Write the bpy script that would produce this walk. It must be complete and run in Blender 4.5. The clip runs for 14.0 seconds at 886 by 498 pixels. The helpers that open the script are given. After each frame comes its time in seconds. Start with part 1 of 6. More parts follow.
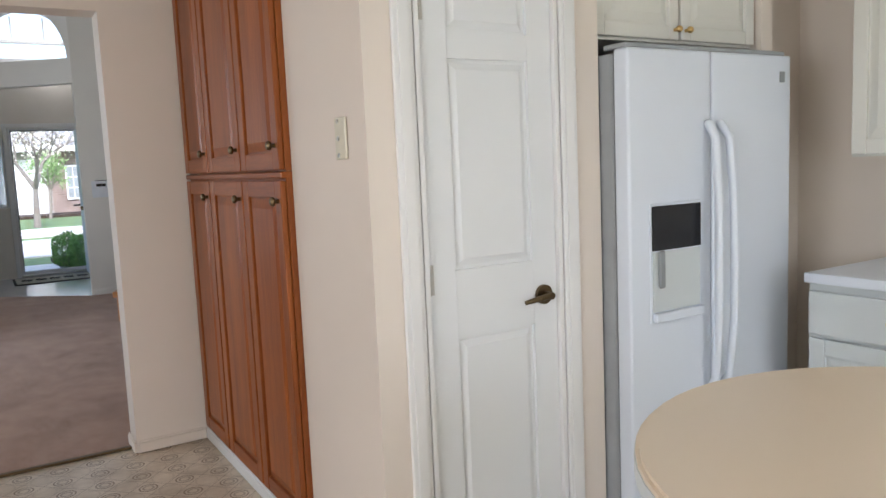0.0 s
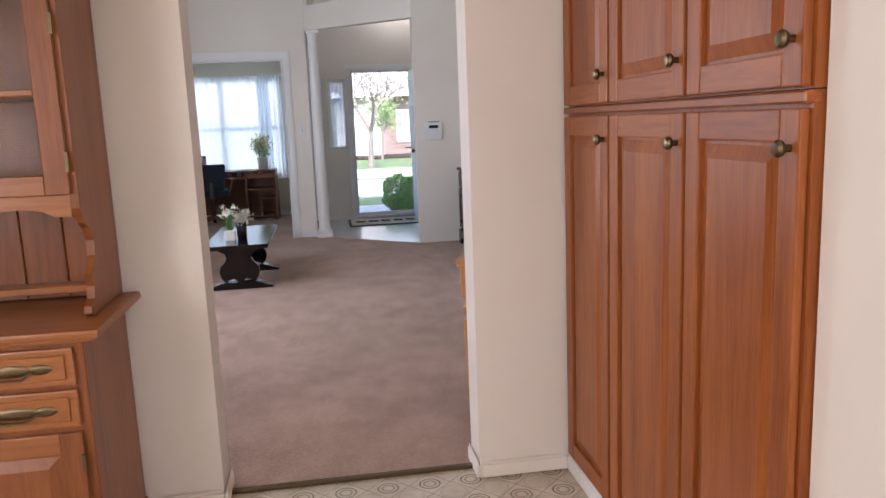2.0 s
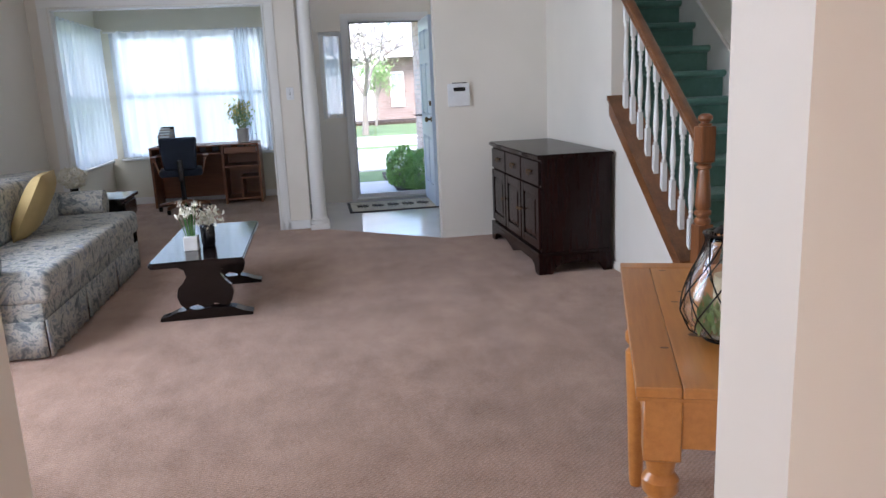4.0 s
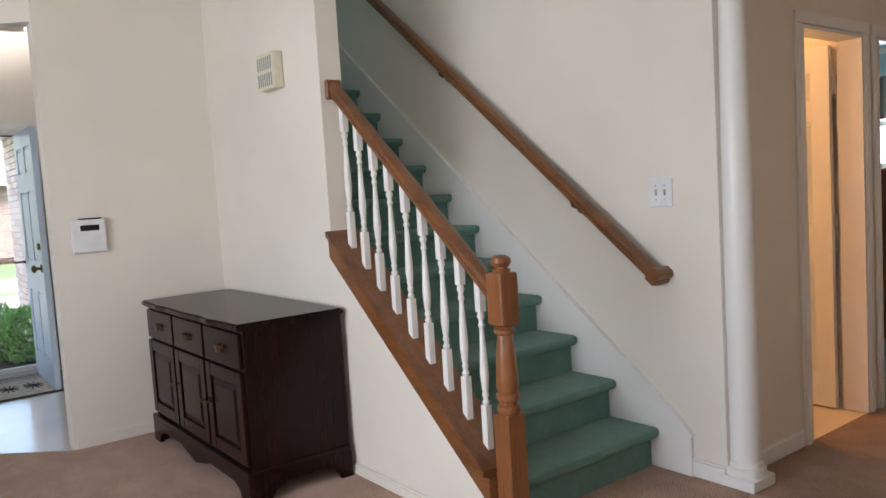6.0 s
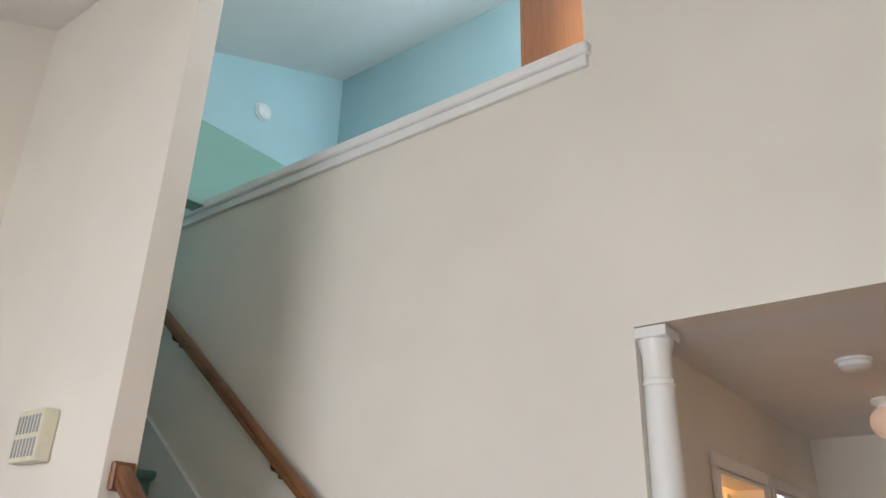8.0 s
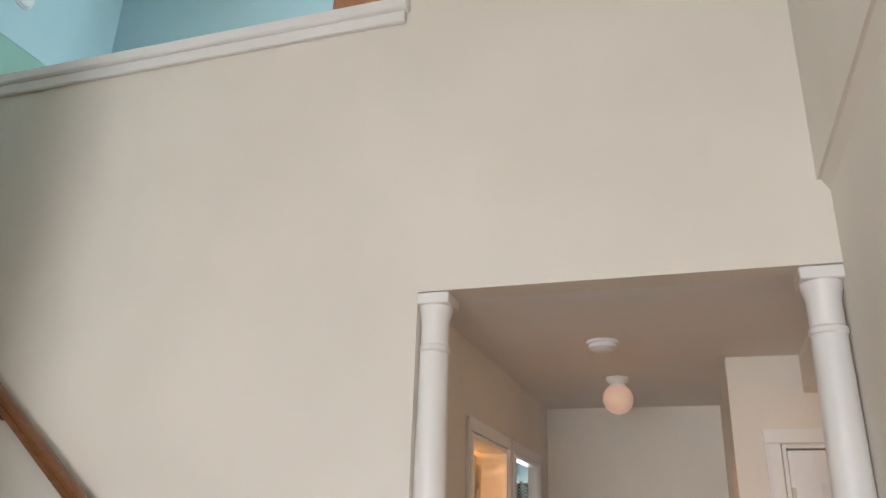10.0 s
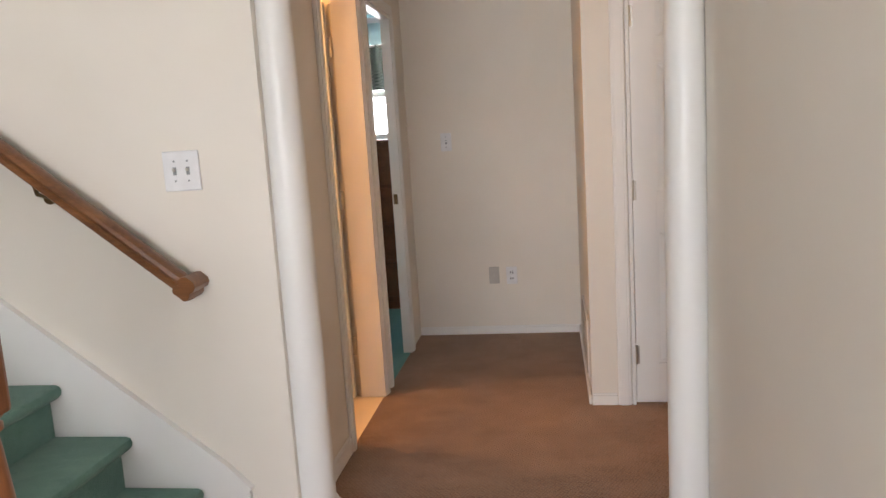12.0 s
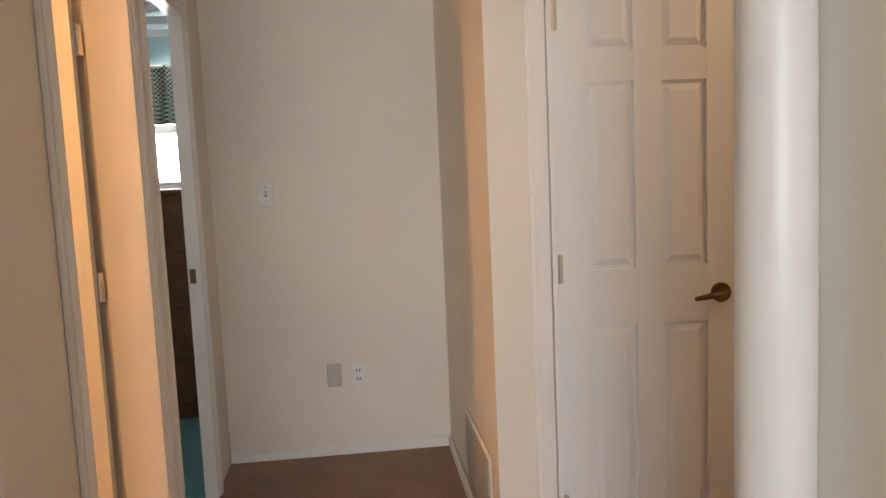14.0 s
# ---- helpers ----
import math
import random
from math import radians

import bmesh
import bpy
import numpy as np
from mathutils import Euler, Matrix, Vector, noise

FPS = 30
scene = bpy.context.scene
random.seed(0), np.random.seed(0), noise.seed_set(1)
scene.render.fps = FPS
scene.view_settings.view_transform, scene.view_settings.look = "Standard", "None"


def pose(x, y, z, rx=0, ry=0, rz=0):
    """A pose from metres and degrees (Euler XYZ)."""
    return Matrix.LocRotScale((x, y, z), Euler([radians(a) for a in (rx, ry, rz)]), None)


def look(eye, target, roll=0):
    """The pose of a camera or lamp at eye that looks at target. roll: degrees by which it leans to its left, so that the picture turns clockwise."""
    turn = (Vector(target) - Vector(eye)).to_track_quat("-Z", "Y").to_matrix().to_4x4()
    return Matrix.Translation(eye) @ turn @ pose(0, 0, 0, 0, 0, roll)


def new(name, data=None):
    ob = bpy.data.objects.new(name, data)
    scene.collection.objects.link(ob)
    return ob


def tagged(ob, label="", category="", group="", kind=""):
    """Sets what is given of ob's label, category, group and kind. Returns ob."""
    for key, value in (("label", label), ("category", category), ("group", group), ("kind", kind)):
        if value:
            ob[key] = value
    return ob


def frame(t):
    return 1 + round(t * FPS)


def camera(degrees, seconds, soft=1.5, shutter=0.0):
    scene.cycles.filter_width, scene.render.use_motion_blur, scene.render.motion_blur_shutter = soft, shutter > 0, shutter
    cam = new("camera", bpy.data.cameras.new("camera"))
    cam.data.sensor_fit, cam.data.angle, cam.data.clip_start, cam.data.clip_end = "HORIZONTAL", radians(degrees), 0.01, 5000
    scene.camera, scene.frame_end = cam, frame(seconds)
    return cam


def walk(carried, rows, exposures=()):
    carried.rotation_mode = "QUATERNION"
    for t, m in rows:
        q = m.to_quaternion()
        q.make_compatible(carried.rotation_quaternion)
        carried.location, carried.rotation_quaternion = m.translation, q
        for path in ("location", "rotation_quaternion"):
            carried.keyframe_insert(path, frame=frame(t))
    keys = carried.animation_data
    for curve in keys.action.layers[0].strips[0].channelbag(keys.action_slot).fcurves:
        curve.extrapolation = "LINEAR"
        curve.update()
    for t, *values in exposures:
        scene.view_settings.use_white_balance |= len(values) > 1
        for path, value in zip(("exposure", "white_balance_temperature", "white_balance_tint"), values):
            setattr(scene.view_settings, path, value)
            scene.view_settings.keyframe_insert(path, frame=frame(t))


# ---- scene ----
cam = camera(60.9, 14.0)
PATH = [
    (0, (0.329, 0.239, 1.358), (1.37, 1.931, 1.129), -2.5),
    (0.5, (0.306, 0.375, 1.333), (1.091, 2.194, 1.053), -3.0),
    (1, (0.293, 0.701, 1.348), (0.927, 2.574, 1.05), -4.1),
    (1.5, (0.349, 1.093, 1.331), (0.827, 3.012, 1.036), -3.5),
    (2, (0.39, 1.506, 1.32), (0.684, 3.456, 0.986), -2.3),
    (2.2, (0.399, 1.676, 1.318), (0.675, 3.626, 0.965), -2.8),
    (4.3, (0.338, 3.638, 1.313), (0.673, 5.56, 0.877), -2.5),
    (4.5, (0.336, 3.836, 1.3), (0.731, 5.746, 0.855), -3.0),
    (5, (0.382, 4.266, 1.296), (0.965, 6.126, 0.847), -4.4),
    (5.5, (0.43, 4.676, 1.304), (1.263, 6.46, 0.953), -3.7),
    (6, (0.549, 5.041, 1.351), (1.76, 6.626, 1.197), -3.6),
    (6.5, (0.695, 5.325, 1.401), (2.0, 6.838, 1.504), -1.1),
    (7, (0.831, 5.597, 1.45), (2.288, 6.907, 1.851), -0.9),
    (7.5, (0.942, 5.755, 1.502), (2.375, 6.979, 2.172), -0.3),
    (7.7, (0.981, 5.794, 1.532), (2.402, 6.988, 2.278), 0.8),
    (9.8, (0.974, 5.958, 1.623), (2.645, 6.636, 2.488), 3.3),
    (10, (1.011, 5.959, 1.598), (2.779, 6.554, 2.319), 1.9),
    (10.5, (1.073, 5.976, 1.525), (3.013, 6.336, 1.852), -1.4),
    (11, (1.101, 5.973, 1.432), (3.079, 6.262, 1.454), -3.1),
    (11.5, (1.08, 5.965, 1.364), (3.046, 6.267, 1.151), -4.0),
    (12, (1.09, 5.95, 1.366), (3.045, 6.245, 1.05), -3.6),
    (12.5, (1.305, 5.974, 1.362), (3.267, 6.229, 1.072), -3.3),
    (13, (1.618, 6.029, 1.379), (3.591, 6.262, 1.151), -0.8),
    (13.5, (1.99, 6.138, 1.359), (3.979, 6.134, 1.153), -2.3),
    (14, (2.354, 6.209, 1.36), (4.33, 5.984, 1.148), -2.5),
]
BALANCE = [(0.0, 1.05, 5800, 12), (0.5, 1.02, 5800, 12), (1.0, 1.22, 5850, 14), (1.5, 1.30, 5900, 16), (2.0, 1.56, 5950, 20), (4.5, 1.70, 5700, 15), (5.5, 1.83, 5950, 15), (6.5, 1.88, 6550, 17), (7.5, 1.98, 6400, 16), (10.0, 2.05, 6650, 17), (10.5, 1.95, 6650, 18), (11.5, 2.18, 6750, 18), (13.0, 2.15, 6700, 16), (14.0, 2.14, 6900, 16)]
walk(cam, [(t, look(eye, target, roll)) for t, eye, target, roll in PATH], BALANCE)

# ---- light ----
world = bpy.data.worlds.new("sky")
scene.world = world
world.use_nodes = True
wn = world.node_tree.nodes
sky = wn.new("ShaderNodeTexSky")
sky.sky_type = "NISHITA"
sky.sun_disc = False
sky.sun_elevation = radians(50)
sky.sun_rotation = radians(188)
sky.air_density, sky.dust_density = 1.2, 2.5
wn["Background"].inputs["Strength"].default_value = 0.23
world.node_tree.links.new(sky.outputs["Color"], wn["Background"].inputs["Color"])
sun = new("sun", bpy.data.lights.new("sun", "SUN"))
sun.data.energy, sun.data.angle, sun.data.color = 2.0, radians(11.0), (1.0, 0.95, 0.88)
sun.matrix_world = pose(0, 0, 20, 44, 0, -8)


def window_light(name, x, y, z, rx, rz, w, h, power, color=(0.9, 0.95, 1.0)):
    d = bpy.data.lights.new(name, "AREA")
    d.shape, d.size, d.size_y, d.energy, d.color = "RECTANGLE", w, h, power, color
    ob = new(name, d)
    ob.matrix_world = pose(x, y, z, rx, 0, rz)
    return ob


# sky light in the window openings (an area lamp shines along its own -z)
# the next three stand in unseen windows, positioned to suit the wall brightness
window_light("light_living_side", -2.02, 6.9, 1.48, 90, -90, 2.2, 1.8, 29, (0.93, 0.97, 1.0))
window_light("light_kitchen_back", 1.6, -1.92, 1.15, 90, 0, 2.2, 2.0, 9, (1.0, 0.95, 0.89))
window_light("light_kitchen_west", -2.22, 0.3, 1.45, 90, -90, 1.7, 1.3, 28, (1.0, 0.95, 0.89))
# fill lamp added to brighten the upstairs walls, turned towards the east one
window_light("light_upstairs", 3.80, 6.76, 4.2, 90, -22, 0.5, 0.9, 9, (0.78, 0.93, 1.0))
window_light("light_office", -1.09, 13.416, 1.33, 90, 180, 1.74, 1.46, 5.2, (0.88, 0.94, 1.0))
window_light("light_bedroom", 7.36, 7.52, 1.68, 90, 90, 0.85, 0.72, 6)


def bulb(name, x, y, z, power, color, radius=0.06):
    d = bpy.data.lights.new(name, "POINT")
    d.energy, d.color, d.shadow_soft_size = power, color, radius
    ob = new(name, d)
    ob.location = (x, y, z)
    return ob


bulb("light_bath", 4.45, 8.0, 2.05, 9, (1.0, 0.52, 0.20))
bulb("light_side_hall", 4.2, 4.3, 2.1, 2.0, (1.0, 0.68, 0.42))

# ---- materials ----


def nodes_of(name):
    m = bpy.data.materials.new(name)
    m.use_nodes = True
    return m, m.node_tree.nodes, m.node_tree.links, m.node_tree.nodes["Principled BSDF"]


def noise_node(n, l, coord, scale, detail=4.0, rough=0.55, stretch=None):
    t = n.new("ShaderNodeTexNoise")
    t.inputs["Scale"].default_value, t.inputs["Detail"].default_value, t.inputs["Roughness"].default_value = scale, detail, rough
    if stretch:
        mp = n.new("ShaderNodeMapping")
        mp.inputs["Scale"].default_value = stretch
        l.new(coord, mp.inputs["Vector"])
        l.new(mp.outputs["Vector"], t.inputs["Vector"])
    else:
        l.new(coord, t.inputs["Vector"])
    return t.outputs["Fac"]


def ramp(n, l, fac, stops):
    r = n.new("ShaderNodeValToRGB")
    el = r.color_ramp.elements
    while len(el) < len(stops):
        el.new(0.5)
    for e, (p, c) in zip(el, stops):
        e.position, e.color = p, (*c, 1)
    l.new(fac, r.inputs["Fac"])
    return r.outputs["Color"]


def bump(n, l, height, strength, dist, shader, prev=None):
    b = n.new("ShaderNodeBump")
    b.inputs["Strength"].default_value, b.inputs["Distance"].default_value = strength, dist
    l.new(height, b.inputs["Height"])
    if prev:
        l.new(prev, b.inputs["Normal"])
    l.new(b.outputs["Normal"], shader.inputs["Normal"])
    return b.outputs["Normal"]


def shade(c, k):
    return tuple(min(1.0, v * k) for v in c)


def paint(name, c, rough=0.55, spread=0.04, grain=220.0, bump_by=0.06):
    m, n, l, s = nodes_of(name)
    co = n.new("ShaderNodeNewGeometry").outputs["Position"]
    big = noise_node(n, l, co, 1.3, 3)
    l.new(ramp(n, l, big, [(0.3, shade(c, 1 - spread)), (0.7, shade(c, 1 + spread))]), s.inputs["Base Color"])
    s.inputs["Roughness"].default_value = rough
    bump(n, l, noise_node(n, l, co, grain, 2), bump_by, 0.002, s)
    return m


def plain(name, c, rough=0.5, metal=0.0, grain=0.0, spread=0.06):
    m, n, l, s = nodes_of(name)
    co = n.new("ShaderNodeTexCoord").outputs["Object"]
    l.new(ramp(n, l, noise_node(n, l, co, 14, 4), [(0.3, shade(c, 1 - spread)), (0.7, shade(c, 1 + spread))]), s.inputs["Base Color"])
    s.inputs["Roughness"].default_value, s.inputs["Metallic"].default_value = rough, metal
    if grain:
        bump(n, l, noise_node(n, l, co, grain, 3), 0.3, 0.003, s)
    return m


def wood(name, light, dark, rough=0.38, along="z", scale=9.0, coat=0.0, spec=0.5):
    m, n, l, s = nodes_of(name)
    co = n.new("ShaderNodeTexCoord").outputs["Object"]
    info = n.new("ShaderNodeObjectInfo").outputs["Random"]
    sh = n.new("ShaderNodeVectorMath")
    sh.operation = "MULTIPLY_ADD"
    cb = n.new("ShaderNodeCombineXYZ")
    for k in range(3):
        l.new(info, cb.inputs[k])
    sh.inputs[1].default_value = (7.0, 7.0, 7.0)
    l.new(cb.outputs["Vector"], sh.inputs[0])
    l.new(co, sh.inputs[2])
    v = sh.outputs["Vector"]
    st = {"x": (0.07, 1, 1), "y": (1, 0.07, 1), "z": (1, 1, 0.07)}[along]
    broad = noise_node(n, l, v, scale, 5, 0.6, st)
    fine = noise_node(n, l, v, scale * 9, 3, 0.7, st)
    mx = n.new("ShaderNodeMath")
    mx.operation = "MULTIPLY_ADD"
    mx.inputs[1].default_value = 0.45
    l.new(fine, mx.inputs[0])
    hf = n.new("ShaderNodeMath")
    hf.operation = "MULTIPLY"
    hf.inputs[1].default_value = 0.62
    l.new(broad, hf.inputs[0])
    l.new(hf.outputs[0], mx.inputs[2])
    mid = tuple((a + b) / 2 for a, b in zip(light, dark))
    l.new(ramp(n, l, mx.outputs[0], [(0.36, dark), (0.5, mid), (0.66, light)]), s.inputs["Base Color"])
    s.inputs["Roughness"].default_value = rough
    s.inputs["Coat Weight"].default_value = coat
    s.inputs["Specular IOR Level"].default_value = spec
    s.inputs["Coat Roughness"].default_value = 0.15
    bump(n, l, mx.outputs[0], 0.12, 0.001, s)
    return m


def carpet(name, a, b, patch=1.6, weave=True):
    m, n, l, s = nodes_of(name)
    co = n.new("ShaderNodeNewGeometry").outputs["Position"]
    wide = noise_node(n, l, co, patch, 5, 0.62)
    marks = noise_node(n, l, co, patch * 4.5, 4, 0.6, (1.0, 0.55, 1.0))
    both = n.new("ShaderNodeMath")
    both.operation = "MULTIPLY_ADD"
    both.inputs[1].default_value = 0.42
    l.new(marks, both.inputs[0])
    half = n.new("ShaderNodeMath")
    half.operation = "MULTIPLY"
    half.inputs[1].default_value = 0.58
    l.new(wide, half.inputs[0])
    l.new(half.outputs[0], both.inputs[2])
    big = both.outputs[0]
    fine = noise_node(n, l, co, 260, 2)
    mx = n.new("ShaderNodeMath")
    mx.operation = "MULTIPLY_ADD"
    mx.inputs[1].default_value = 0.44
    l.new(fine, mx.inputs[0])
    hf = n.new("ShaderNodeMath")
    hf.operation = "MULTIPLY"
    hf.inputs[1].default_value = 0.56
    l.new(big, hf.inputs[0])
    l.new(hf.outputs[0], mx.inputs[2])
    col = ramp(n, l, mx.outputs[0], [(0.37, a), (0.64, b)])
    tone = col.node.inputs["Fac"]
    l.new(col, s.inputs["Base Color"])
    s.inputs["Roughness"].default_value = 0.95
    s.inputs["Sheen Weight"].default_value = 0.25
    s.inputs["Specular IOR Level"].default_value = 0.15
    nrm = bump(n, l, fine, 0.7, 0.006, s)
    if weave:
        # diagonal lattice of pin dots in the pile
        mp = n.new("ShaderNodeMapping")
        mp.inputs["Rotation"].default_value = (0, 0, radians(38))
        mp.inputs["Scale"].default_value = (1.0, 1.5, 1.0)
        l.new(co, mp.inputs["Vector"])
        vo = n.new("ShaderNodeTexVoronoi")
        vo.inputs["Scale"].default_value, vo.inputs["Randomness"].default_value = 60, 0.32
        l.new(mp.outputs["Vector"], vo.inputs["Vector"])
        nrm = bump(n, l, vo.outputs["Distance"], 0.5, 0.008, s, nrm)
        dots = n.new("ShaderNodeMath")
        dots.operation = "MULTIPLY_ADD"
        dots.inputs[1].default_value = -0.26
        l.new(vo.outputs["Distance"], dots.inputs[0])
        l.new(mx.outputs[0], dots.inputs[2])
        lift = n.new("ShaderNodeMath")
        lift.operation = "ADD"
        lift.inputs[1].default_value = 0.125
        l.new(dots.outputs[0], lift.inputs[0])
        l.new(lift.outputs[0], tone)
    return m


def vinyl_pattern(name):
    m, n, l, s = nodes_of(name)
    co = n.new("ShaderNodeNewGeometry").outputs["Position"]
    sep = n.new("ShaderNodeSeparateXYZ")
    l.new(co, sep.inputs[0])

    def math(op, a, b=None, c=None):
        k = n.new("ShaderNodeMath")
        k.operation = op
        for i, v in enumerate((a, b, c)):
            if v is None:
                continue
            if isinstance(v, (int, float)):
                k.inputs[i].default_value = v
            else:
                l.new(v, k.inputs[i])
        return k.outputs[0]

    def rings(off, radius, width):
        p = 0.155
        u = math("SUBTRACT", math("FRACT", math("ADD", math("DIVIDE", sep.outputs[0], p), off)), 0.5)
        v = math("SUBTRACT", math("FRACT", math("ADD", math("DIVIDE", sep.outputs[1], p), off)), 0.5)
        d = math("SQRT", math("ADD", math("MULTIPLY", u, u), math("MULTIPLY", v, v)))
        e = math("ABSOLUTE", math("SUBTRACT", d, radius))
        return math("LESS_THAN", e, width), u, v

    r1, u, v = rings(0.0, 0.24, 0.022)
    r2, _, _ = rings(0.0, 0.14, 0.03)
    r3, u2, v2 = rings(0.5, 0.30, 0.02)
    dia = math("LESS_THAN", math("ABSOLUTE", math("SUBTRACT", math("ADD", math("ABSOLUTE", u), math("ABSOLUTE", v)), 0.5)), 0.018)
    mark = math("MINIMUM", math("ADD", math("ADD", r1, math("MULTIPLY", r2, 0.7)), math("ADD", math("MULTIPLY", dia, 0.75), math("MULTIPLY", r3, 0.25))), 1.0)
    nz = noise_node(n, l, co, 38, 4)
    mark = math("MULTIPLY", mark, math("ADD", math("MULTIPLY", nz, 1.0), 0.32))
    base = ramp(n, l, noise_node(n, l, co, 7, 5, 0.65), [(0.3, (0.50, 0.42, 0.31)), (0.7, (0.75, 0.67, 0.54))])
    mix = n.new("ShaderNodeMix")
    mix.data_type = "RGBA"
    l.new(mark, mix.inputs[0])
    l.new(base, mix.inputs[6])
    mix.inputs[7].default_value = (0.19, 0.13, 0.075, 1)
    l.new(mix.outputs[2], s.inputs["Base Color"])
    s.inputs["Roughness"].default_value = 0.36
    bump(n, l, nz, 0.1, 0.001, s)
    return m


def glass(name, c=(1, 1, 1), rough=0.0):
    m, n, l, s = nodes_of(name)
    s.inputs["Base Color"].default_value = (*c, 1)
    s.inputs["Transmission Weight"].default_value = 1.0
    s.inputs["Roughness"].default_value = rough
    s.inputs["IOR"].default_value = 1.45
    return m


def sheer(name):
    m, n, l, s = nodes_of(name)
    out = n["Material Output"]
    co = n.new("ShaderNodeTexCoord").outputs["Object"]
    tr, df, tl = n.new("ShaderNodeBsdfTransparent"), n.new("ShaderNodeBsdfDiffuse"), n.new("ShaderNodeBsdfTranslucent")
    df.inputs["Color"].default_value = (0.84, 0.88, 0.92, 1)
    tl.inputs["Color"].default_value = (0.85, 0.90, 0.95, 1)
    a, b = n.new("ShaderNodeMixShader"), n.new("ShaderNodeMixShader")
    a.inputs[0].default_value = 0.55
    l.new(df.outputs[0], a.inputs[1])
    l.new(tl.outputs[0], a.inputs[2])
    folds = noise_node(n, l, co, 26, 3, 0.6, (1, 1, 0.04))
    f = n.new("ShaderNodeMapRange")
    f.inputs["To Min"].default_value, f.inputs["To Max"].default_value = 0.74, 0.96
    l.new(folds, f.inputs["Value"])
    l.new(f.outputs[0], b.inputs[0])
    l.new(tr.outputs[0], b.inputs[1])
    l.new(a.outputs[0], b.inputs[2])
    l.new(b.outputs[0], out.inputs["Surface"])
    return m


def floral(name):
    m, n, l, s = nodes_of(name)
    co = n.new("ShaderNodeTexCoord").outputs["Object"]
    v = n.new("ShaderNodeTexVoronoi")
    v.inputs["Scale"].default_value = 13
    w = n.new("ShaderNodeTexNoise")
    w.inputs["Scale"].default_value = 6
    l.new(co, w.inputs["Vector"])
    add = n.new("ShaderNodeVectorMath")
    add.operation = "MULTIPLY_ADD"
    add.inputs[1].default_value = (0.25, 0.25, 0.25)
    l.new(w.outputs["Color"], add.inputs[0])
    l.new(co, add.inputs[2])
    l.new(add.outputs[0], v.inputs["Vector"])
    c = ramp(n, l, noise_node(n, l, add.outputs[0], 15, 6, 0.7), [(0.30, (0.07, 0.08, 0.10)), (0.44, (0.23, 0.25, 0.25)), (0.52, (0.52, 0.49, 0.42)), (0.60, (0.20, 0.23, 0.27)), (0.72, (0.58, 0.55, 0.49))])
    l.new(c, s.inputs["Base Color"])
    s.inputs["Roughness"].default_value = 0.9
    bump(n, l, noise_node(n, l, co, 300, 2), 0.3, 0.002, s)
    return m


def leafy(name, a, b):
    m, n, l, s = nodes_of(name)
    r = n.new("ShaderNodeNewGeometry").outputs["Random Per Island"]
    l.new(ramp(n, l, r, [(0.0, a), (1.0, b)]), s.inputs["Base Color"])
    s.inputs["Roughness"].default_value = 0.6
    s.inputs["Subsurface Weight"].default_value = 0.0
    return m


def brick_piece(name, a, b):
    m, n, l, s = nodes_of(name)
    r = n.new("ShaderNodeNewGeometry").outputs["Random Per Island"]
    l.new(ramp(n, l, r, [(0.0, a), (1.0, b)]), s.inputs["Base Color"])
    s.inputs["Roughness"].default_value = 0.85
    return m


def checked(name):
    m, n, l, s = nodes_of(name)
    co = n.new("ShaderNodeTexCoord").outputs["Object"]
    c = n.new("ShaderNodeTexChecker")
    c.inputs["Scale"].default_value = 76
    c.inputs["Color1"].default_value, c.inputs["Color2"].default_value = (0.02, 0.07, 0.05, 1), (0.6, 0.62, 0.55, 1)
    l.new(co, c.inputs["Vector"])
    l.new(c.outputs["Color"], s.inputs["Base Color"])
    s.inputs["Roughness"].default_value = 0.9
    return m


def glow(name, c, k):
    m, n, l, s = nodes_of(name)
    s.inputs["Base Color"].default_value = (*c, 1)
    s.inputs["Emission Color"].default_value = (*c, 1)
    s.inputs["Emission Strength"].default_value = k
    return m


WALL = paint("wall_paint_cream", (0.785, 0.74, 0.665))
WALL_K = paint("kitchen_paint_cream", (0.79, 0.71, 0.62))
WALL_BLUE = paint("upstairs_paint_teal", (0.43, 0.63, 0.67))
WALL_GREEN = paint("landing_paint_green", (0.26, 0.46, 0.38))
WALL_ENTRY = paint("entry_paint_yellow", (0.75, 0.72, 0.60))
CEIL = paint("ceiling_paint_white", (0.80, 0.79, 0.77), 0.75, 0.03, 120, 0.15)
TRIM = paint("trim_paint_white", (0.82, 0.82, 0.80), 0.35, 0.02, 60, 0.03)
DOOR_W = paint("door_paint_white", (0.80, 0.82, 0.82), 0.38, 0.02, 60, 0.05)
DOOR_G = paint("front_door_paint_grey_blue", (0.50, 0.59, 0.72), 0.4, 0.03, 60, 0.05)
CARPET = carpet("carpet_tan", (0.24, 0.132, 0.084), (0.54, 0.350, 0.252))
# CARPET in a darker, browner tone for the whole hall floor
CARPET_H = carpet("carpet_tan_dark", (0.150, 0.080, 0.044), (0.42, 0.255, 0.165))
CARPET_G = carpet("carpet_green", (0.085, 0.200, 0.165), (0.165, 0.31, 0.26), 6.0, False)
CARPET_T = carpet("carpet_teal", (0.10, 0.33, 0.30), (0.20, 0.45, 0.42), 6.0, False)
VINYL = vinyl_pattern("vinyl_patterned")
VINYL_E = paint("vinyl_entry_pale", (0.66, 0.63, 0.61), 0.13, 0.08, 30, 0.02)
OAK = wood("oak_cabinet", (0.37, 0.112, 0.024), (0.19, 0.046, 0.009), 0.36, "z", 11, 0.0, 0.32)
OAK_X = wood("oak_cabinet_crossgrain", (0.37, 0.112, 0.024), (0.19, 0.046, 0.009), 0.36, "y", 11, 0.0, 0.32)
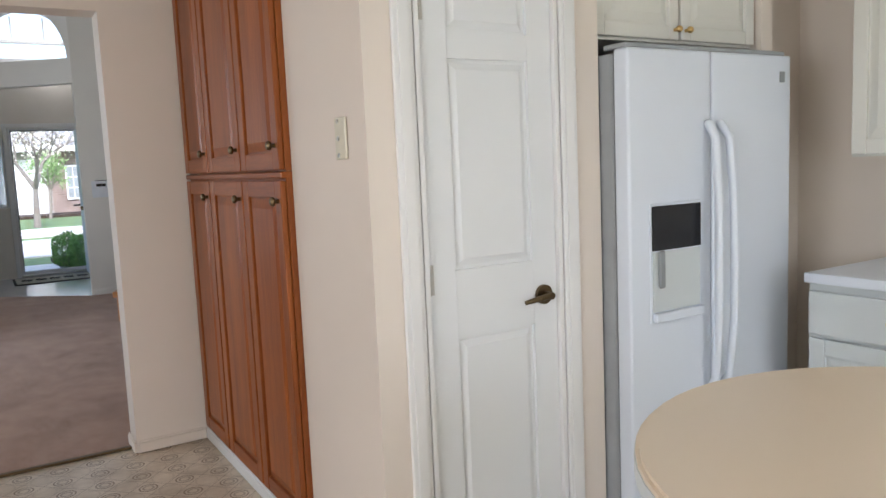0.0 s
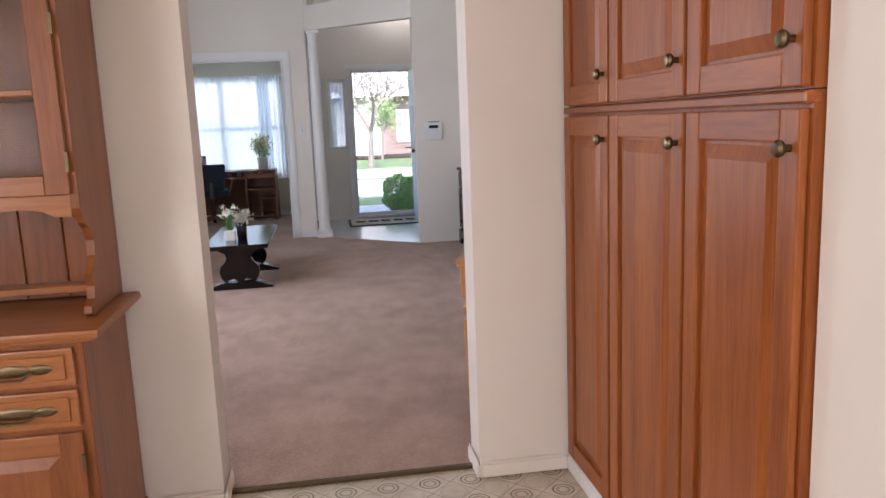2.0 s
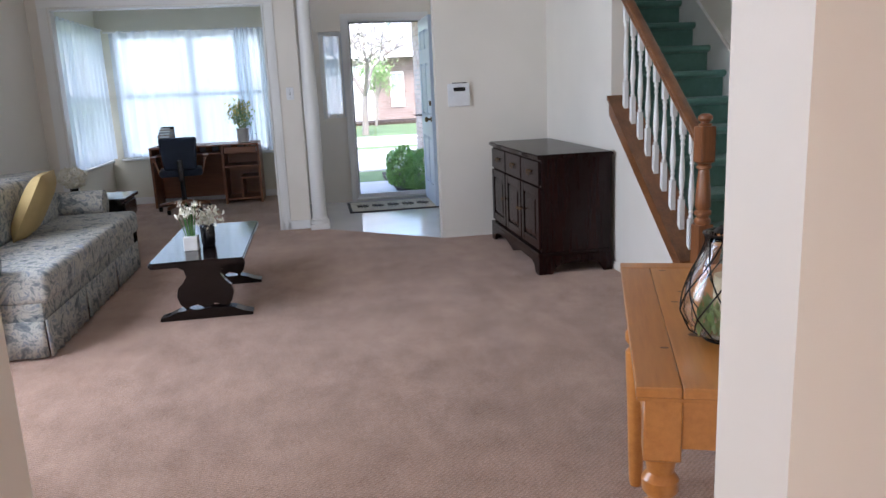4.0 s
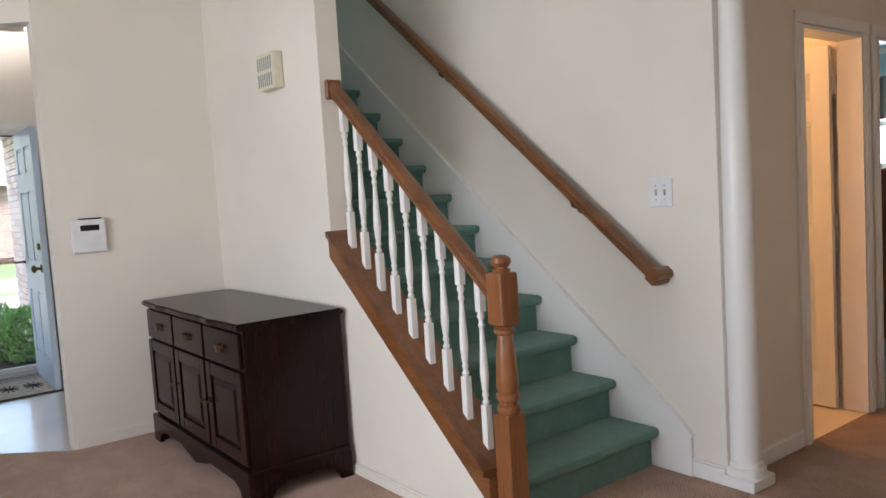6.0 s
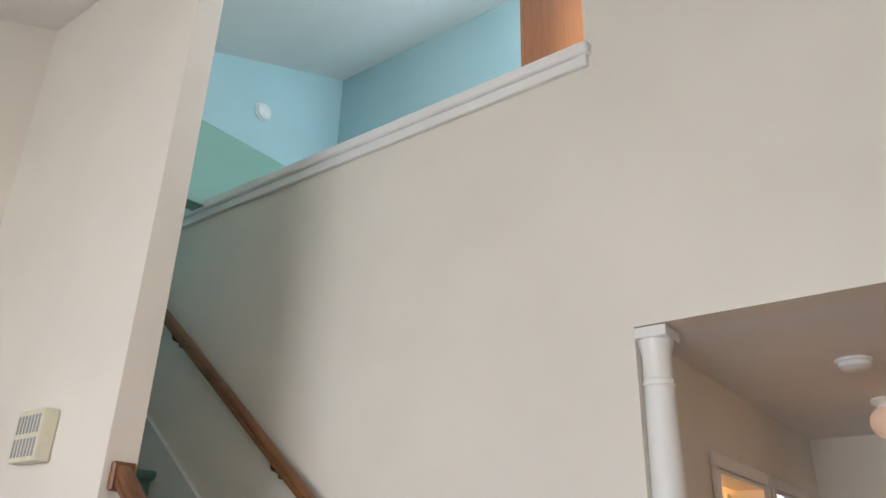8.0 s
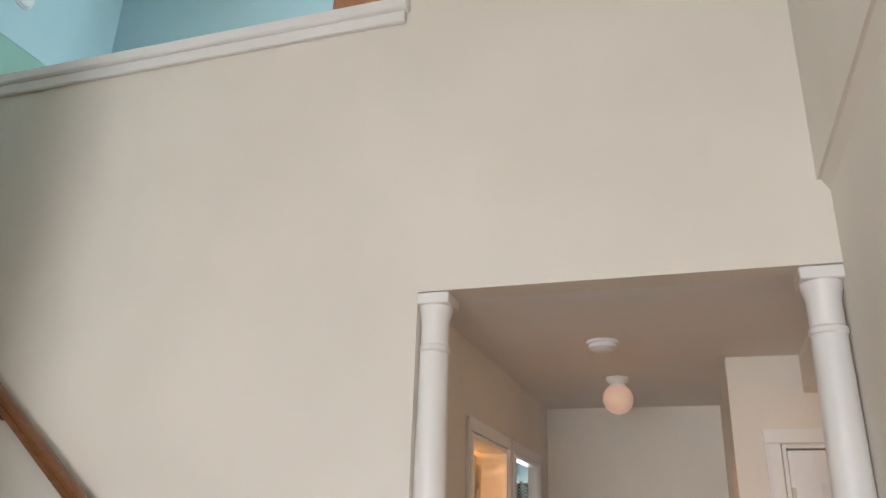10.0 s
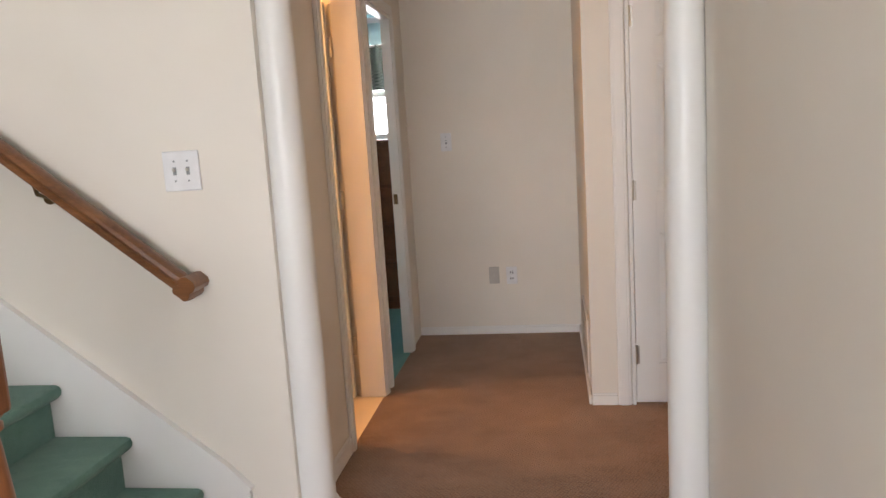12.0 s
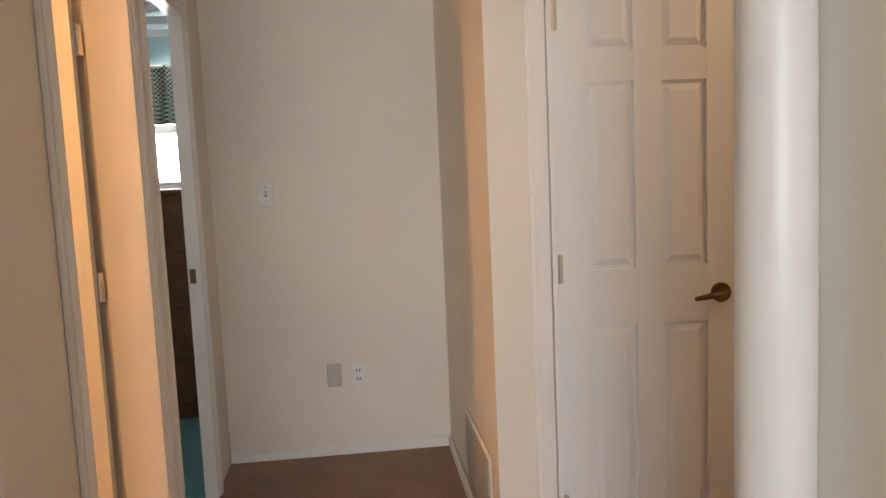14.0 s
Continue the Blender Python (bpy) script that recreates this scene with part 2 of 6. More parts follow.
RAILW = wood("oak_stair_rail", (0.245, 0.100, 0.034), (0.11, 0.040, 0.013), 0.32, "y", 12, 0.1)
NEWELW = wood("oak_newel", (0.30, 0.115, 0.040), (0.14, 0.048, 0.016), 0.32, "z", 12, 0.1)
CHERRY = wood("dark_cherry", (0.016, 0.0040, 0.003), (0.0045, 0.0018, 0.0016), 0.27, "z", 8, 0.0, 0.22)
BLACKW = wood("black_lacquer", (0.012, 0.007, 0.006), (0.005, 0.0035, 0.0035), 0.12, "y", 8, 0.05, 0.35)
PINE = wood("honey_pine", (0.60, 0.250, 0.058), (0.43, 0.155, 0.032), 0.30, "y", 7, 0.3)
MAPLE = wood("maple_hutch", (0.30, 0.098, 0.026), (0.16, 0.046, 0.012), 0.33, "z", 8, 0.05, 0.35)
MAPLE_X = wood("maple_hutch_crossgrain", (0.40, 0.145, 0.038), (0.24, 0.075, 0.019), 0.33, "x", 8, 0.1, 0.4)
DESKW = wood("oak_desk", (0.25, 0.095, 0.036), (0.13, 0.045, 0.016), 0.4, "x", 9)
BROWNDOOR = wood("brown_door_wood", (0.24, 0.09, 0.03), (0.14, 0.045, 0.015), 0.4, "z", 8)
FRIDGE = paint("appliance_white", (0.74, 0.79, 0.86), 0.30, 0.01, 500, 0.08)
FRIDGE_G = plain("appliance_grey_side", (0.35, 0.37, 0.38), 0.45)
BLACKP = plain("black_plastic", (0.012, 0.012, 0.014), 0.25)
COUNTER = paint("laminate_cream", (0.74, 0.62, 0.47), 0.32, 0.03, 300, 0.03)
CABW = paint("cabinet_paint_white", (0.76, 0.75, 0.68), 0.4, 0.02, 80, 0.04)
CABG = paint("cabinet_paint_pale_grey", (0.62, 0.66, 0.66), 0.4, 0.02, 80, 0.04)
BRASS = plain("brass", (0.62, 0.42, 0.16), 0.28, 1.0)
ANTIQUE = plain("antique_brass", (0.15, 0.105, 0.055), 0.38, 1.0)
STEEL = plain("satin_steel", (0.55, 0.54, 0.50), 0.32, 1.0)
IVORY = plain("ivory_plastic", (0.70, 0.66, 0.52), 0.4)
WHITEP = plain("white_plastic", (0.78, 0.79, 0.80), 0.4)
GREYP = plain("grey_plastic", (0.28, 0.30, 0.31), 0.4)
PLATEG = plain("plate_grey_beige", (0.48, 0.46, 0.43), 0.4)
NAVY = plain("navy_fabric", (0.025, 0.035, 0.060), 0.9, 0, 300)
GOLDF = plain("gold_fabric", (0.40, 0.29, 0.12), 0.9, 0, 200)
FLORAL = floral("floral_upholstery")
GLASS = glass("clear_glass")
GLASS_G = glass("greenish_glass", (0.75, 0.86, 0.80))
SHEER = sheer("sheer_curtain")
CHECK = checked("green_check_fabric")
LEAF = leafy("leaf_green", (0.03, 0.09, 0.015), (0.10, 0.22, 0.04))
HEDGE = leafy("hedge_green", (0.10, 0.25, 0.04), (0.29, 0.50, 0.11))
SPRING = leafy("spring_green", (0.20, 0.32, 0.10), (0.40, 0.52, 0.24))
PETAL = leafy("petal_white", (0.62, 0.56, 0.40), (0.80, 0.78, 0.70))
PETAL_Y = leafy("petal_yellow", (0.55, 0.42, 0.06), (0.70, 0.62, 0.20))
BARK = plain("bark_grey", (0.26, 0.22, 0.19), 0.9, 0, 40)
BRICKM = brick_piece("brick_red", (0.24, 0.17, 0.145), (0.36, 0.27, 0.235))
BRICKP = brick_piece("brick_pale", (0.50, 0.36, 0.30), (0.70, 0.56, 0.48))
MORTAR = paint("mortar", (0.45, 0.42, 0.38), 0.9, 0.05, 90, 0.2)
GRASS = paint("grass", (0.15, 0.215, 0.085), 0.95, 0.35, 60, 0.8)
ASPHALT = paint("asphalt_road", (0.16, 0.16, 0.16), 0.9, 0.1, 120, 0.4)
CONCRETE = paint("concrete", (0.60, 0.58, 0.55), 0.85, 0.08, 120, 0.3)
MULCH = plain("mulch", (0.05, 0.032, 0.022), 0.95, 0, 60)
ROOF = paint("roof_shingle", (0.26, 0.25, 0.25), 0.9, 0.15, 40, 0.5)
MATW = plain("mat_beige", (0.50, 0.45, 0.35), 0.95, 0, 160, 0.2)
MATB = plain("mat_dark", (0.05, 0.045, 0.04), 0.95, 0, 160)
OPAL = glow("opal_glass_globe", (0.85, 0.62, 0.48), 0.05)
PAPER = plain("paper_print", (0.35, 0.30, 0.26), 0.7)
CANDLE = plain("cream_candle", (0.75, 0.66, 0.45), 0.5)
POTM = plain("glazed_pot", (0.62, 0.60, 0.56), 0.35)
DARKGLASS = glass("smoky_glass", (0.35, 0.33, 0.30))

# ---- building helpers ----


def box(bm, x0, x1, y0, y1, z0, z1, bevel=0.0, seg=1):
    m = Matrix.Translation(((x0 + x1) / 2, (y0 + y1) / 2, (z0 + z1) / 2)) @ Matrix.Diagonal((abs(x1 - x0), abs(y1 - y0), abs(z1 - z0), 1))
    r = bmesh.ops.create_cube(bm, size=1, matrix=m)
    if bevel:
        es = list({e for v in r["verts"] for e in v.link_edges})
        bmesh.ops.bevel(bm, geom=es, offset=bevel, segments=seg, affect="EDGES", profile=0.6)
    return bm


def solid(*dims, bevel=0.0, seg=1):
    return box(bmesh.new(), *dims, bevel=bevel, seg=seg)


def rod(bm, a, b, r0, r1=None, n=12):
    a, b = Vector(a), Vector(b)
    d = b - a
    m = Matrix.Translation((a + b) / 2) @ d.to_track_quat("Z", "Y").to_matrix().to_4x4()
    bmesh.ops.create_cone(bm, cap_ends=True, segments=n, radius1=r0, radius2=r0 if r1 is None else r1, depth=d.length, matrix=m)
    return bm


def lathe(bm, profile, n=16, at=(0, 0, 0)):
    rings = []
    for r, z in profile:
        rings.append([bm.verts.new((at[0] + r * math.cos(2 * math.pi * k / n), at[1] + r * math.sin(2 * math.pi * k / n), at[2] + z)) for k in range(n)])
    for a, b in zip(rings, rings[1:]):
        for k in range(n):
            bm.faces.new((a[k], a[(k + 1) % n], b[(k + 1) % n], b[k]))
    bm.faces.new(list(reversed(rings[0])))
    bm.faces.new(rings[-1])
    return bm


def prism(bm, poly, axis, lo, hi):
    """A polygon swept along an axis: 'x' takes (y, z), 'y' takes (x, z), 'z' takes (x, y)."""
    def place(p, h):
        return {"x": (h, p[0], p[1]), "y": (p[0], h, p[1]), "z": (p[0], p[1], h)}[axis]
    a = [bm.verts.new(place(p, lo)) for p in poly]
    b = [bm.verts.new(place(p, hi)) for p in poly]
    k = len(poly)
    bm.faces.new(a)
    bm.faces.new(list(reversed(b)))
    for i in range(k):
        bm.faces.new((a[i], b[i], b[(i + 1) % k], a[(i + 1) % k]))
    bmesh.ops.recalc_face_normals(bm, faces=bm.faces)
    return bm


def mesh_of(name, bm, mat, smooth=False):
    bmesh.ops.recalc_face_normals(bm, faces=bm.faces)
    me = bpy.data.meshes.new(name)
    bm.to_mesh(me)
    bm.free()
    me.materials.append(mat)
    if smooth:
        for p in me.polygons:
            p.use_smooth = True
        me.set_sharp_from_angle(angle=radians(38))
    return me


def part(name, bm, mat, parent, label="", smooth=False):
    ob = new(name, mesh_of(name, bm, mat, smooth))
    ob.parent = parent
    if label:
        ob["label"] = label
    return ob


def setting(name, bm, mat, label, category, smooth=False):
    return tagged(new(name, mesh_of(name, bm, mat, smooth)), label, category, "", "structure")


def thing(name, m, label, category, group="", kind=""):
    ob = new(name)
    ob.empty_display_size = 0.1
    ob.matrix_world = m
    return tagged(ob, label, category, group, kind)


def at(x, y, z=0.0, turn=0.0):
    return pose(x, y, z, 0, 0, turn)


# ---- floors ----
HZ = 4.95
bm = bmesh.new()
box(bm, -2.05, 3.41, 4.20, 9.735, -0.10, 0.0)
prism(bm, [(-2.05, 9.735), (1.385, 9.735), (0.25, 10.70), (-2.05, 10.70)], "z", -0.10, 0.0)
box(bm, -2.15, 0.10, 10.70, 13.3, -0.10, 0.0)
setting("floor_carpet", bm, CARPET, "tan pink wall-to-wall patterned carpet with faint traffic marks", "carpet")
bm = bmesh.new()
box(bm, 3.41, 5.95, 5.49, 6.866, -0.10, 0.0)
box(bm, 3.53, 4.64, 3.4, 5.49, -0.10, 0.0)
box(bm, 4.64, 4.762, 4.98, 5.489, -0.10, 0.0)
setting("floor_hall", bm, CARPET_H, "darker brown tan hall carpet with soiled traffic marks", "carpet")
setting("floor_kitchen", solid(-2.3, 4.2, -2.0, 4.20, -0.10, -0.006), VINYL, "beige vinyl kitchen floor with ring and diamond print", "vinyl floor")
bm = bmesh.new()
prism(bm, [(0.10, 10.70), (0.25, 10.70), (1.385, 9.735), (1.87, 9.735), (1.87, 12.40), (0.10, 12.40)], "z", -0.10, -0.004)
setting("floor_entry", bm, VINYL_E, "pale glossy vinyl floor of the entry", "vinyl floor")
bm = solid(-0.04, 0.89, 4.185, 4.215, -0.004, 0.010, bevel=0.004)
setting("trim_threshold", bm, ANTIQUE, "thin brass carpet edge strip in the kitchen opening", "threshold")

# ---- kitchen walls ----
KT = 2.12
bm = bmesh.new()
box(bm, -2.3, -0.04, 4.11, 4.28, -0.1, 2.44)
box(bm, 0.89, 1.70, 4.11, 4.28, -0.1, 2.44)
box(bm, -0.04, 0.89, 4.11, 4.28, KT, 2.44)
box(bm, -2.3, 1.70, 4.115, 4.28, 2.44, HZ)
setting("wall_kitchen_north", bm, WALL_K, "cream painted wall with an open doorway to the living room", "wall")
bm = bmesh.new()
box(bm, 1.265, 1.43, 2.14, 2.73, -0.1, 2.44)
box(bm, 1.265, 1.70, 2.73, 4.11, 2.32, 2.44)
box(bm, 1.60, 1.70, 2.73, 4.11, -0.1, 2.32)
box(bm, 1.43, 1.44, 2.14, 2.3, 2.06, 2.44)
box(bm, 1.44, 1.94, 2.14, 2.28, 2.06, 2.44)
box(bm, 1.94, 2.137, 2.14, 2.9, -0.1, 2.44)
setting("wall_kitchen_pantry", bm, WALL_K, "cream painted pantry corner wall in the kitchen", "wall")
bm = bmesh.new()
box(bm, 2.137, 3.62, 2.75, 2.87, -0.1, 2.44)
box(bm, 3.03, 3.10, 2.16, 2.75, -0.1, 2.44)
box(bm, 3.10, 3.62, 2.30, 2.75, -0.1, 2.44)
box(bm, 3.50, 3.62, -2.1, 2.30, -0.1, 2.44)
box(bm, 1.43, 1.94, 2.85, 2.9, -0.1, 2.44)
setting("wall_kitchen_east", bm, WALL_K, "cream painted kitchen wall behind the appliances", "wall")
bm = bmesh.new()
box(bm, -2.42, -2.3, 1.2, 4.28, -0.1, 2.44)
box(bm, -2.42, -2.3, -2.1, -0.6, -0.1, 2.44)
box(bm, -2.42, -2.3, -0.6, 1.2, -0.1, 0.8)
box(bm, -2.42, -2.3, -0.6, 1.2, 2.1, 2.44)
setting("wall_kitchen_west", bm, WALL_K, "cream painted kitchen side wall", "wall")
bm = bmesh.new()
box(bm, -2.3, 0.2, -2.12, -2.0, -0.1, 2.44)
box(bm, 2.8, 3.5, -2.12, -2.0, -0.1, 2.44)
box(bm, 0.2, 2.8, -2.12, -2.0, 2.15, 2.44)
setting("wall_kitchen_south", bm, WALL_K, "cream painted kitchen wall with a patio opening", "wall")
setting("ceiling_kitchen", solid(-2.42, 3.62, -2.12, 4.11, 2.44, 2.54), CEIL, "flat white kitchen ceiling", "ceiling")

# ---- living room walls ----
bm = bmesh.new()
box(bm, -2.17, -2.05, 4.28, 5.4, -0.1, HZ)
box(bm, -2.17, -2.05, 8.4, 10.82, -0.1, HZ)
box(bm, -2.17, -2.05, 5.4, 8.4, -0.1, 0.55)
box(bm, -2.17, -2.05, 5.4, 8.4, 2.40, HZ)
setting("wall_living_west", bm, WALL, "off-white living room wall with a wide window", "wall")
bm = bmesh.new()
box(bm, -2.05, -1.87, 10.70, 10.82, -0.1, HZ)
box(bm, -0.03, 0.25, 10.70, 10.82, -0.1, HZ)
box(bm, -1.87, -0.03, 10.70, 10.82, 2.11, HZ)
setting("wall_living_north", bm, WALL, "off-white wall with the cased opening to the office", "wall")

# diagonal wall over the entry, with an arched opening above its header
DA, DB = Vector((0.25, 10.70)), Vector((1.385, 9.735))
DL = (DB - DA).length
DU = (DB - DA).normalized()
turn = math.degrees(math.atan2(DU.y, DU.x))
bm = bmesh.new()
box(bm, 0.0, DL, 0, 0.12, 2.42, 2.70)
pts = [(0.0, 2.70), (0.06, 2.70)]
for k in range(0, 25):
    a = math.pi - math.pi * k / 24
    pts.append((0.06 + (DL - 0.10) / 2 * (1 + math.cos(a)), 2.70 + 0.66 * math.sin(a)))
pts += [(DL, 2.70), (DL, HZ), (0.0, HZ)]
prism(bm, pts[:1] + pts[2:], "y", 0, 0.12)
dw = setting("wall_entry_arch", bm, WALL, "off-white diagonal header with an arched opening above", "wall")
dw.matrix_world = pose(DA.x, DA.y, 0, 0, 0, turn)
bm = bmesh.new()
box(bm, 1.385, 2.47, 9.735, 9.855, -0.1, HZ)
setting("wall_keypad", bm, WALL, "off-white wall beside the entry", "wall")
bm = bmesh.new()
box(bm, 2.35, 2.47, 8.29, 9.735, -0.1, HZ)
prism(bm, [(7.20, -0.1), (8.29, -0.1), (8.29, 1.14), (7.20, 0.255)], "x", 2.35, 2.47)
setting("wall_stair_side", bm, WALL, "off-white wall beside the staircase", "wall")
bm = bmesh.new()
box(bm, 3.41, 3.53, 6.855, 11.0, -0.1, 3.64)
box(bm, 3.41, 3.53, 5.37, 6.855, 2.42, HZ)
box(bm, 3.41, 3.53, 6.855, 6.975, 3.64, HZ)
setting("wall_stair", bm, WALL, "off-white tall stair wall with a half wall above", "wall")
bm = solid(3.365, 3.575, 6.945, 11.0, 3.655, 3.715, bevel=0.008)
box(bm, 3.385, 3.409, 6.96, 11.0, 3.60, 3.655, bevel=0.004)
setting("trim_half_wall_cap", bm, TRIM, "white cap board on the upstairs half wall", "trim")
bm = bmesh.new()
box(bm, 1.70, 3.53, 5.37, 5.49, -0.1, 2.66)
box(bm, 1.70, 3.41, 5.37, 5.525, 2.70, HZ)
prism(bm, [(5.37, 2.66), (5.49, 2.66), (5.525, 2.72), (5.37, 2.72)], "x", 1.70, 3.41)
box(bm, 1.70, 1.82, 4.28, 5.37, -0.1, HZ)
setting("wall_living_south", bm, WALL, "off-white living room wall beside the hall opening", "wall")
bm = prism(bmesh.new(), [(-2.17, 2.557), (4.54, 5.308), (4.54, 5.42), (-2.17, 2.67)], "y", 4.28, 10.95)
setting("ceiling_living", bm, CEIL, "high sloped living room ceiling", "ceiling")
bm = bmesh.new()
box(bm, 2.47, 3.41, 10.9, 11.0, -0.1, HZ)
box(bm, 2.35, 2.469, 9.856, 11.0, -0.1, HZ)
setting("wall_stair_top", bm, WALL_GREEN, "green painted wall at the top of the stairs", "wall")

# ---- upstairs hall ----
bm = bmesh.new()
box(bm, 3.53, 6.2, 6.7, 11.2, 2.56, 2.80)
setting("floor_upstairs", bm, CARPET_G, "green carpeted upstairs hall floor", "floor")
setting("wall_upstairs_east", solid(4.42, 4.54, 6.7, 9.56, 2.8, 5.7), WALL_BLUE, "teal painted upstairs hall wall", "wall")
bm = solid(2.47, 4.42, 9.56, 9.68, 4.24, 5.7)
setting("wall_upstairs_north", bm, WALL_BLUE, "teal painted upstairs gable wall", "wall")
setting("wall_landing", solid(2.47, 4.42, 9.562, 9.68, 3.67, 4.239), WALL_GREEN, "green painted landing wall upstairs", "wall")
# unseen end wall, made to hold the added window
bm = solid(3.53, 4.54, 6.62, 6.70, 2.8, 3.7)
box(bm, 3.53, 4.54, 6.62, 6.70, 4.7, 5.6)
setting("wall_upstairs_south", bm, WALL_BLUE, "teal painted upstairs wall, unseen, with an opening for the added window", "wall")

# ---- office ----
bm = bmesh.new()
box(bm, -2.27, -2.15, 10.82, 11.48, -0.1, 2.55)
box(bm, -2.27, -2.15, 13.18, 13.42, -0.1, 2.55)
box(bm, -2.27, -2.15, 11.48, 13.18, -0.1, 0.58)
box(bm, -2.27, -2.15, 11.48, 13.18, 2.10, 2.55)
setting("wall_office_west", bm, WALL_ENTRY, "pale yellow office wall with a window", "wall")
bm = bmesh.new()
box(bm, -2.15, -1.98, 13.30, 13.42, -0.1, 2.55)
box(bm, -0.20, 0.10, 13.30, 13.42, -0.1, 2.55)
box(bm, -1.98, -0.20, 13.30, 13.42, -0.1, 0.58)
box(bm, -1.98, -0.20, 13.30, 13.42, 2.07, 2.55)
setting("wall_office_north", bm, WALL_ENTRY, "pale yellow office wall with a double window", "wall")
setting("wall_office_east", solid(0.0, 0.12, 10.82, 13.42, -0.1, 2.55), WALL_ENTRY, "pale yellow office side wall", "wall")
setting("ceiling_office", solid(-2.27, 0.12, 10.82, 13.42, 2.44, 2.56), CEIL, "flat white office ceiling", "ceiling")

# ---- entry ----
bm = bmesh.new()
box(bm, 0.12, 0.47, 12.30, 12.42, -0.1, 2.9)
box(bm, 0.47, 0.75, 12.30, 12.42, -0.1, 0.98)
box(bm, 0.47, 0.75, 12.30, 12.42, 1.95, 2.9)
box(bm, 0.75, 0.79, 12.30, 12.42, -0.1, 2.9)
box(bm, 1.68, 1.99, 12.30, 12.42, -0.1, 2.9)
box(bm, 0.79, 1.68, 12.30, 12.42, 2.08, 2.9)
box(bm, 0.12, 0.58, 12.30, 12.42, 2.9, HZ)
box(bm, 1.76, 1.99, 12.30, 12.42, 2.9, HZ)
pts = [(0.58, 2.98)]
for k in range(0, 25):
    a = math.pi - math.pi * k / 24
    pts.append((1.17 + 0.59 * math.cos(a), 3.14 + 0.59 * math.sin(a)))
pts += [(1.76, 2.98), (1.76, HZ), (0.58, HZ)]
prism(bm, pts, "y", 12.30, 12.42)
box(bm, 0.58, 1.76, 12.30, 12.42, 2.9, 2.98)
setting("wall_entry_north", bm, WALL, "off-white entry wall round the front door", "wall")
setting("wall_entry_east", solid(1.87, 1.99, 9.855, 12.30, -0.1, HZ), WALL_ENTRY, "pale yellow entry side wall", "wall")
setting("wall_entry_west", solid(0.12, 0.20, 10.82, 12.30, 2.56, HZ), WALL_ENTRY, "pale yellow upper entry wall", "wall")
setting("ceiling_entry", solid(0.0, 1.99, 10.95, 12.42, HZ, HZ + 0.1), CEIL, "high white entry ceiling", "ceiling")

# ---- hall, bath and bedroom shells ----
bm = bmesh.new()
box(bm, 3.53, 4.15, 6.866, 7.0, -0.1, 2.42)
box(bm, 4.79, 4.915, 6.866, 7.0, -0.1, 2.42)
box(bm, 5.56, 5.943, 6.866, 6.914, -0.1, 2.42)
box(bm, 4.15, 4.79, 6.866, 7.0, 2.03, 2.42)
box(bm, 4.915, 5.56, 6.866, 6.914, 2.03, 2.42)
setting("wall_hall_north", bm, WALL, "cream hall wall with two doorways", "wall")
setting("wall_hall_east", solid(5.943, 6.06, 5.69, 6.914, -0.1, 2.42), WALL, "cream wall at the end of the hall", "wall")
bm = bmesh.new()
box(bm, 4.64, 5.943, 5.68, 5.80, -0.1, 2.42)
box(bm, 4.64, 4.76, 5.61, 5.68, -0.1, 2.42)
box(bm, 4.64, 4.76, 4.965, 5.61, 2.03, 2.42)
box(bm, 4.64, 4.76, 3.3, 4.965, -0.1, 2.42)
# unseen backing added behind the door to keep outdoor light from showing under it
box(bm, 4.762, 4.82, 4.80, 5.68, -0.1, 2.42)
setting("wall_hall_closet", bm, WALL, "cream hall wall round the closet door, with an added backing behind it", "wall")
bm = solid(3.53, 4.64, 5.37, 5.49, 2.25, 2.42)
setting("wall_side_hall_header", bm, WALL, "cream header over the side hall", "wall")
bm = bmesh.new()
box(bm, 3.53, 4.64, 3.3, 3.4, -0.1, 2.42)
box(bm, 3.41, 3.53, 3.3, 5.37, -0.1, 2.42)
setting("wall_side_hall", bm, WALL, "cream side hall walls", "wall")
setting("ceiling_hall", solid(3.531, 6.06, 3.3, 7.0, 2.421, 2.54), CEIL, "flat white hall ceiling", "ceiling")
bm = bmesh.new()
box(bm, 3.53, 3.6, 7.0, 9.0, -0.1, 2.44)
box(bm, 4.815, 4.915, 7.0, 9.0, -0.1, 2.44)
box(bm, 3.53, 4.915, 9.0, 9.1, -0.1, 2.44)
setting("wall_bath", bm, WALL, "cream bathroom walls lit by warm light", "wall")
setting("floor_bath", solid(3.6, 4.815, 6.866, 9.0, -0.1, -0.003), COUNTER, "beige bathroom floor", "floor")
setting("ceiling_bath", solid(3.53, 8.2, 7.001, 10.1, 2.44, 2.54), CEIL, "white ceiling of the rooms off the hall", "ceiling")
bm = bmesh.new()
box(bm, 4.84, 8.2, 10.0, 10.1, -0.1, 2.44)
box(bm, 8.1, 8.2, 7.0, 10.0, -0.1, 2.44)
box(bm, 6.062, 8.2, 6.8, 6.9, -0.1, 2.44)
box(bm, 4.84, 4.914, 9.101, 10.0, -0.1, 2.44)
setting("wall_bedroom", bm, WALL_BLUE, "teal painted bedroom walls", "wall")
setting("floor_bedroom", solid(4.915, 8.1, 6.866, 10.0, -0.1, -0.002), CARPET_T, "teal bedroom carpet", "carpet")

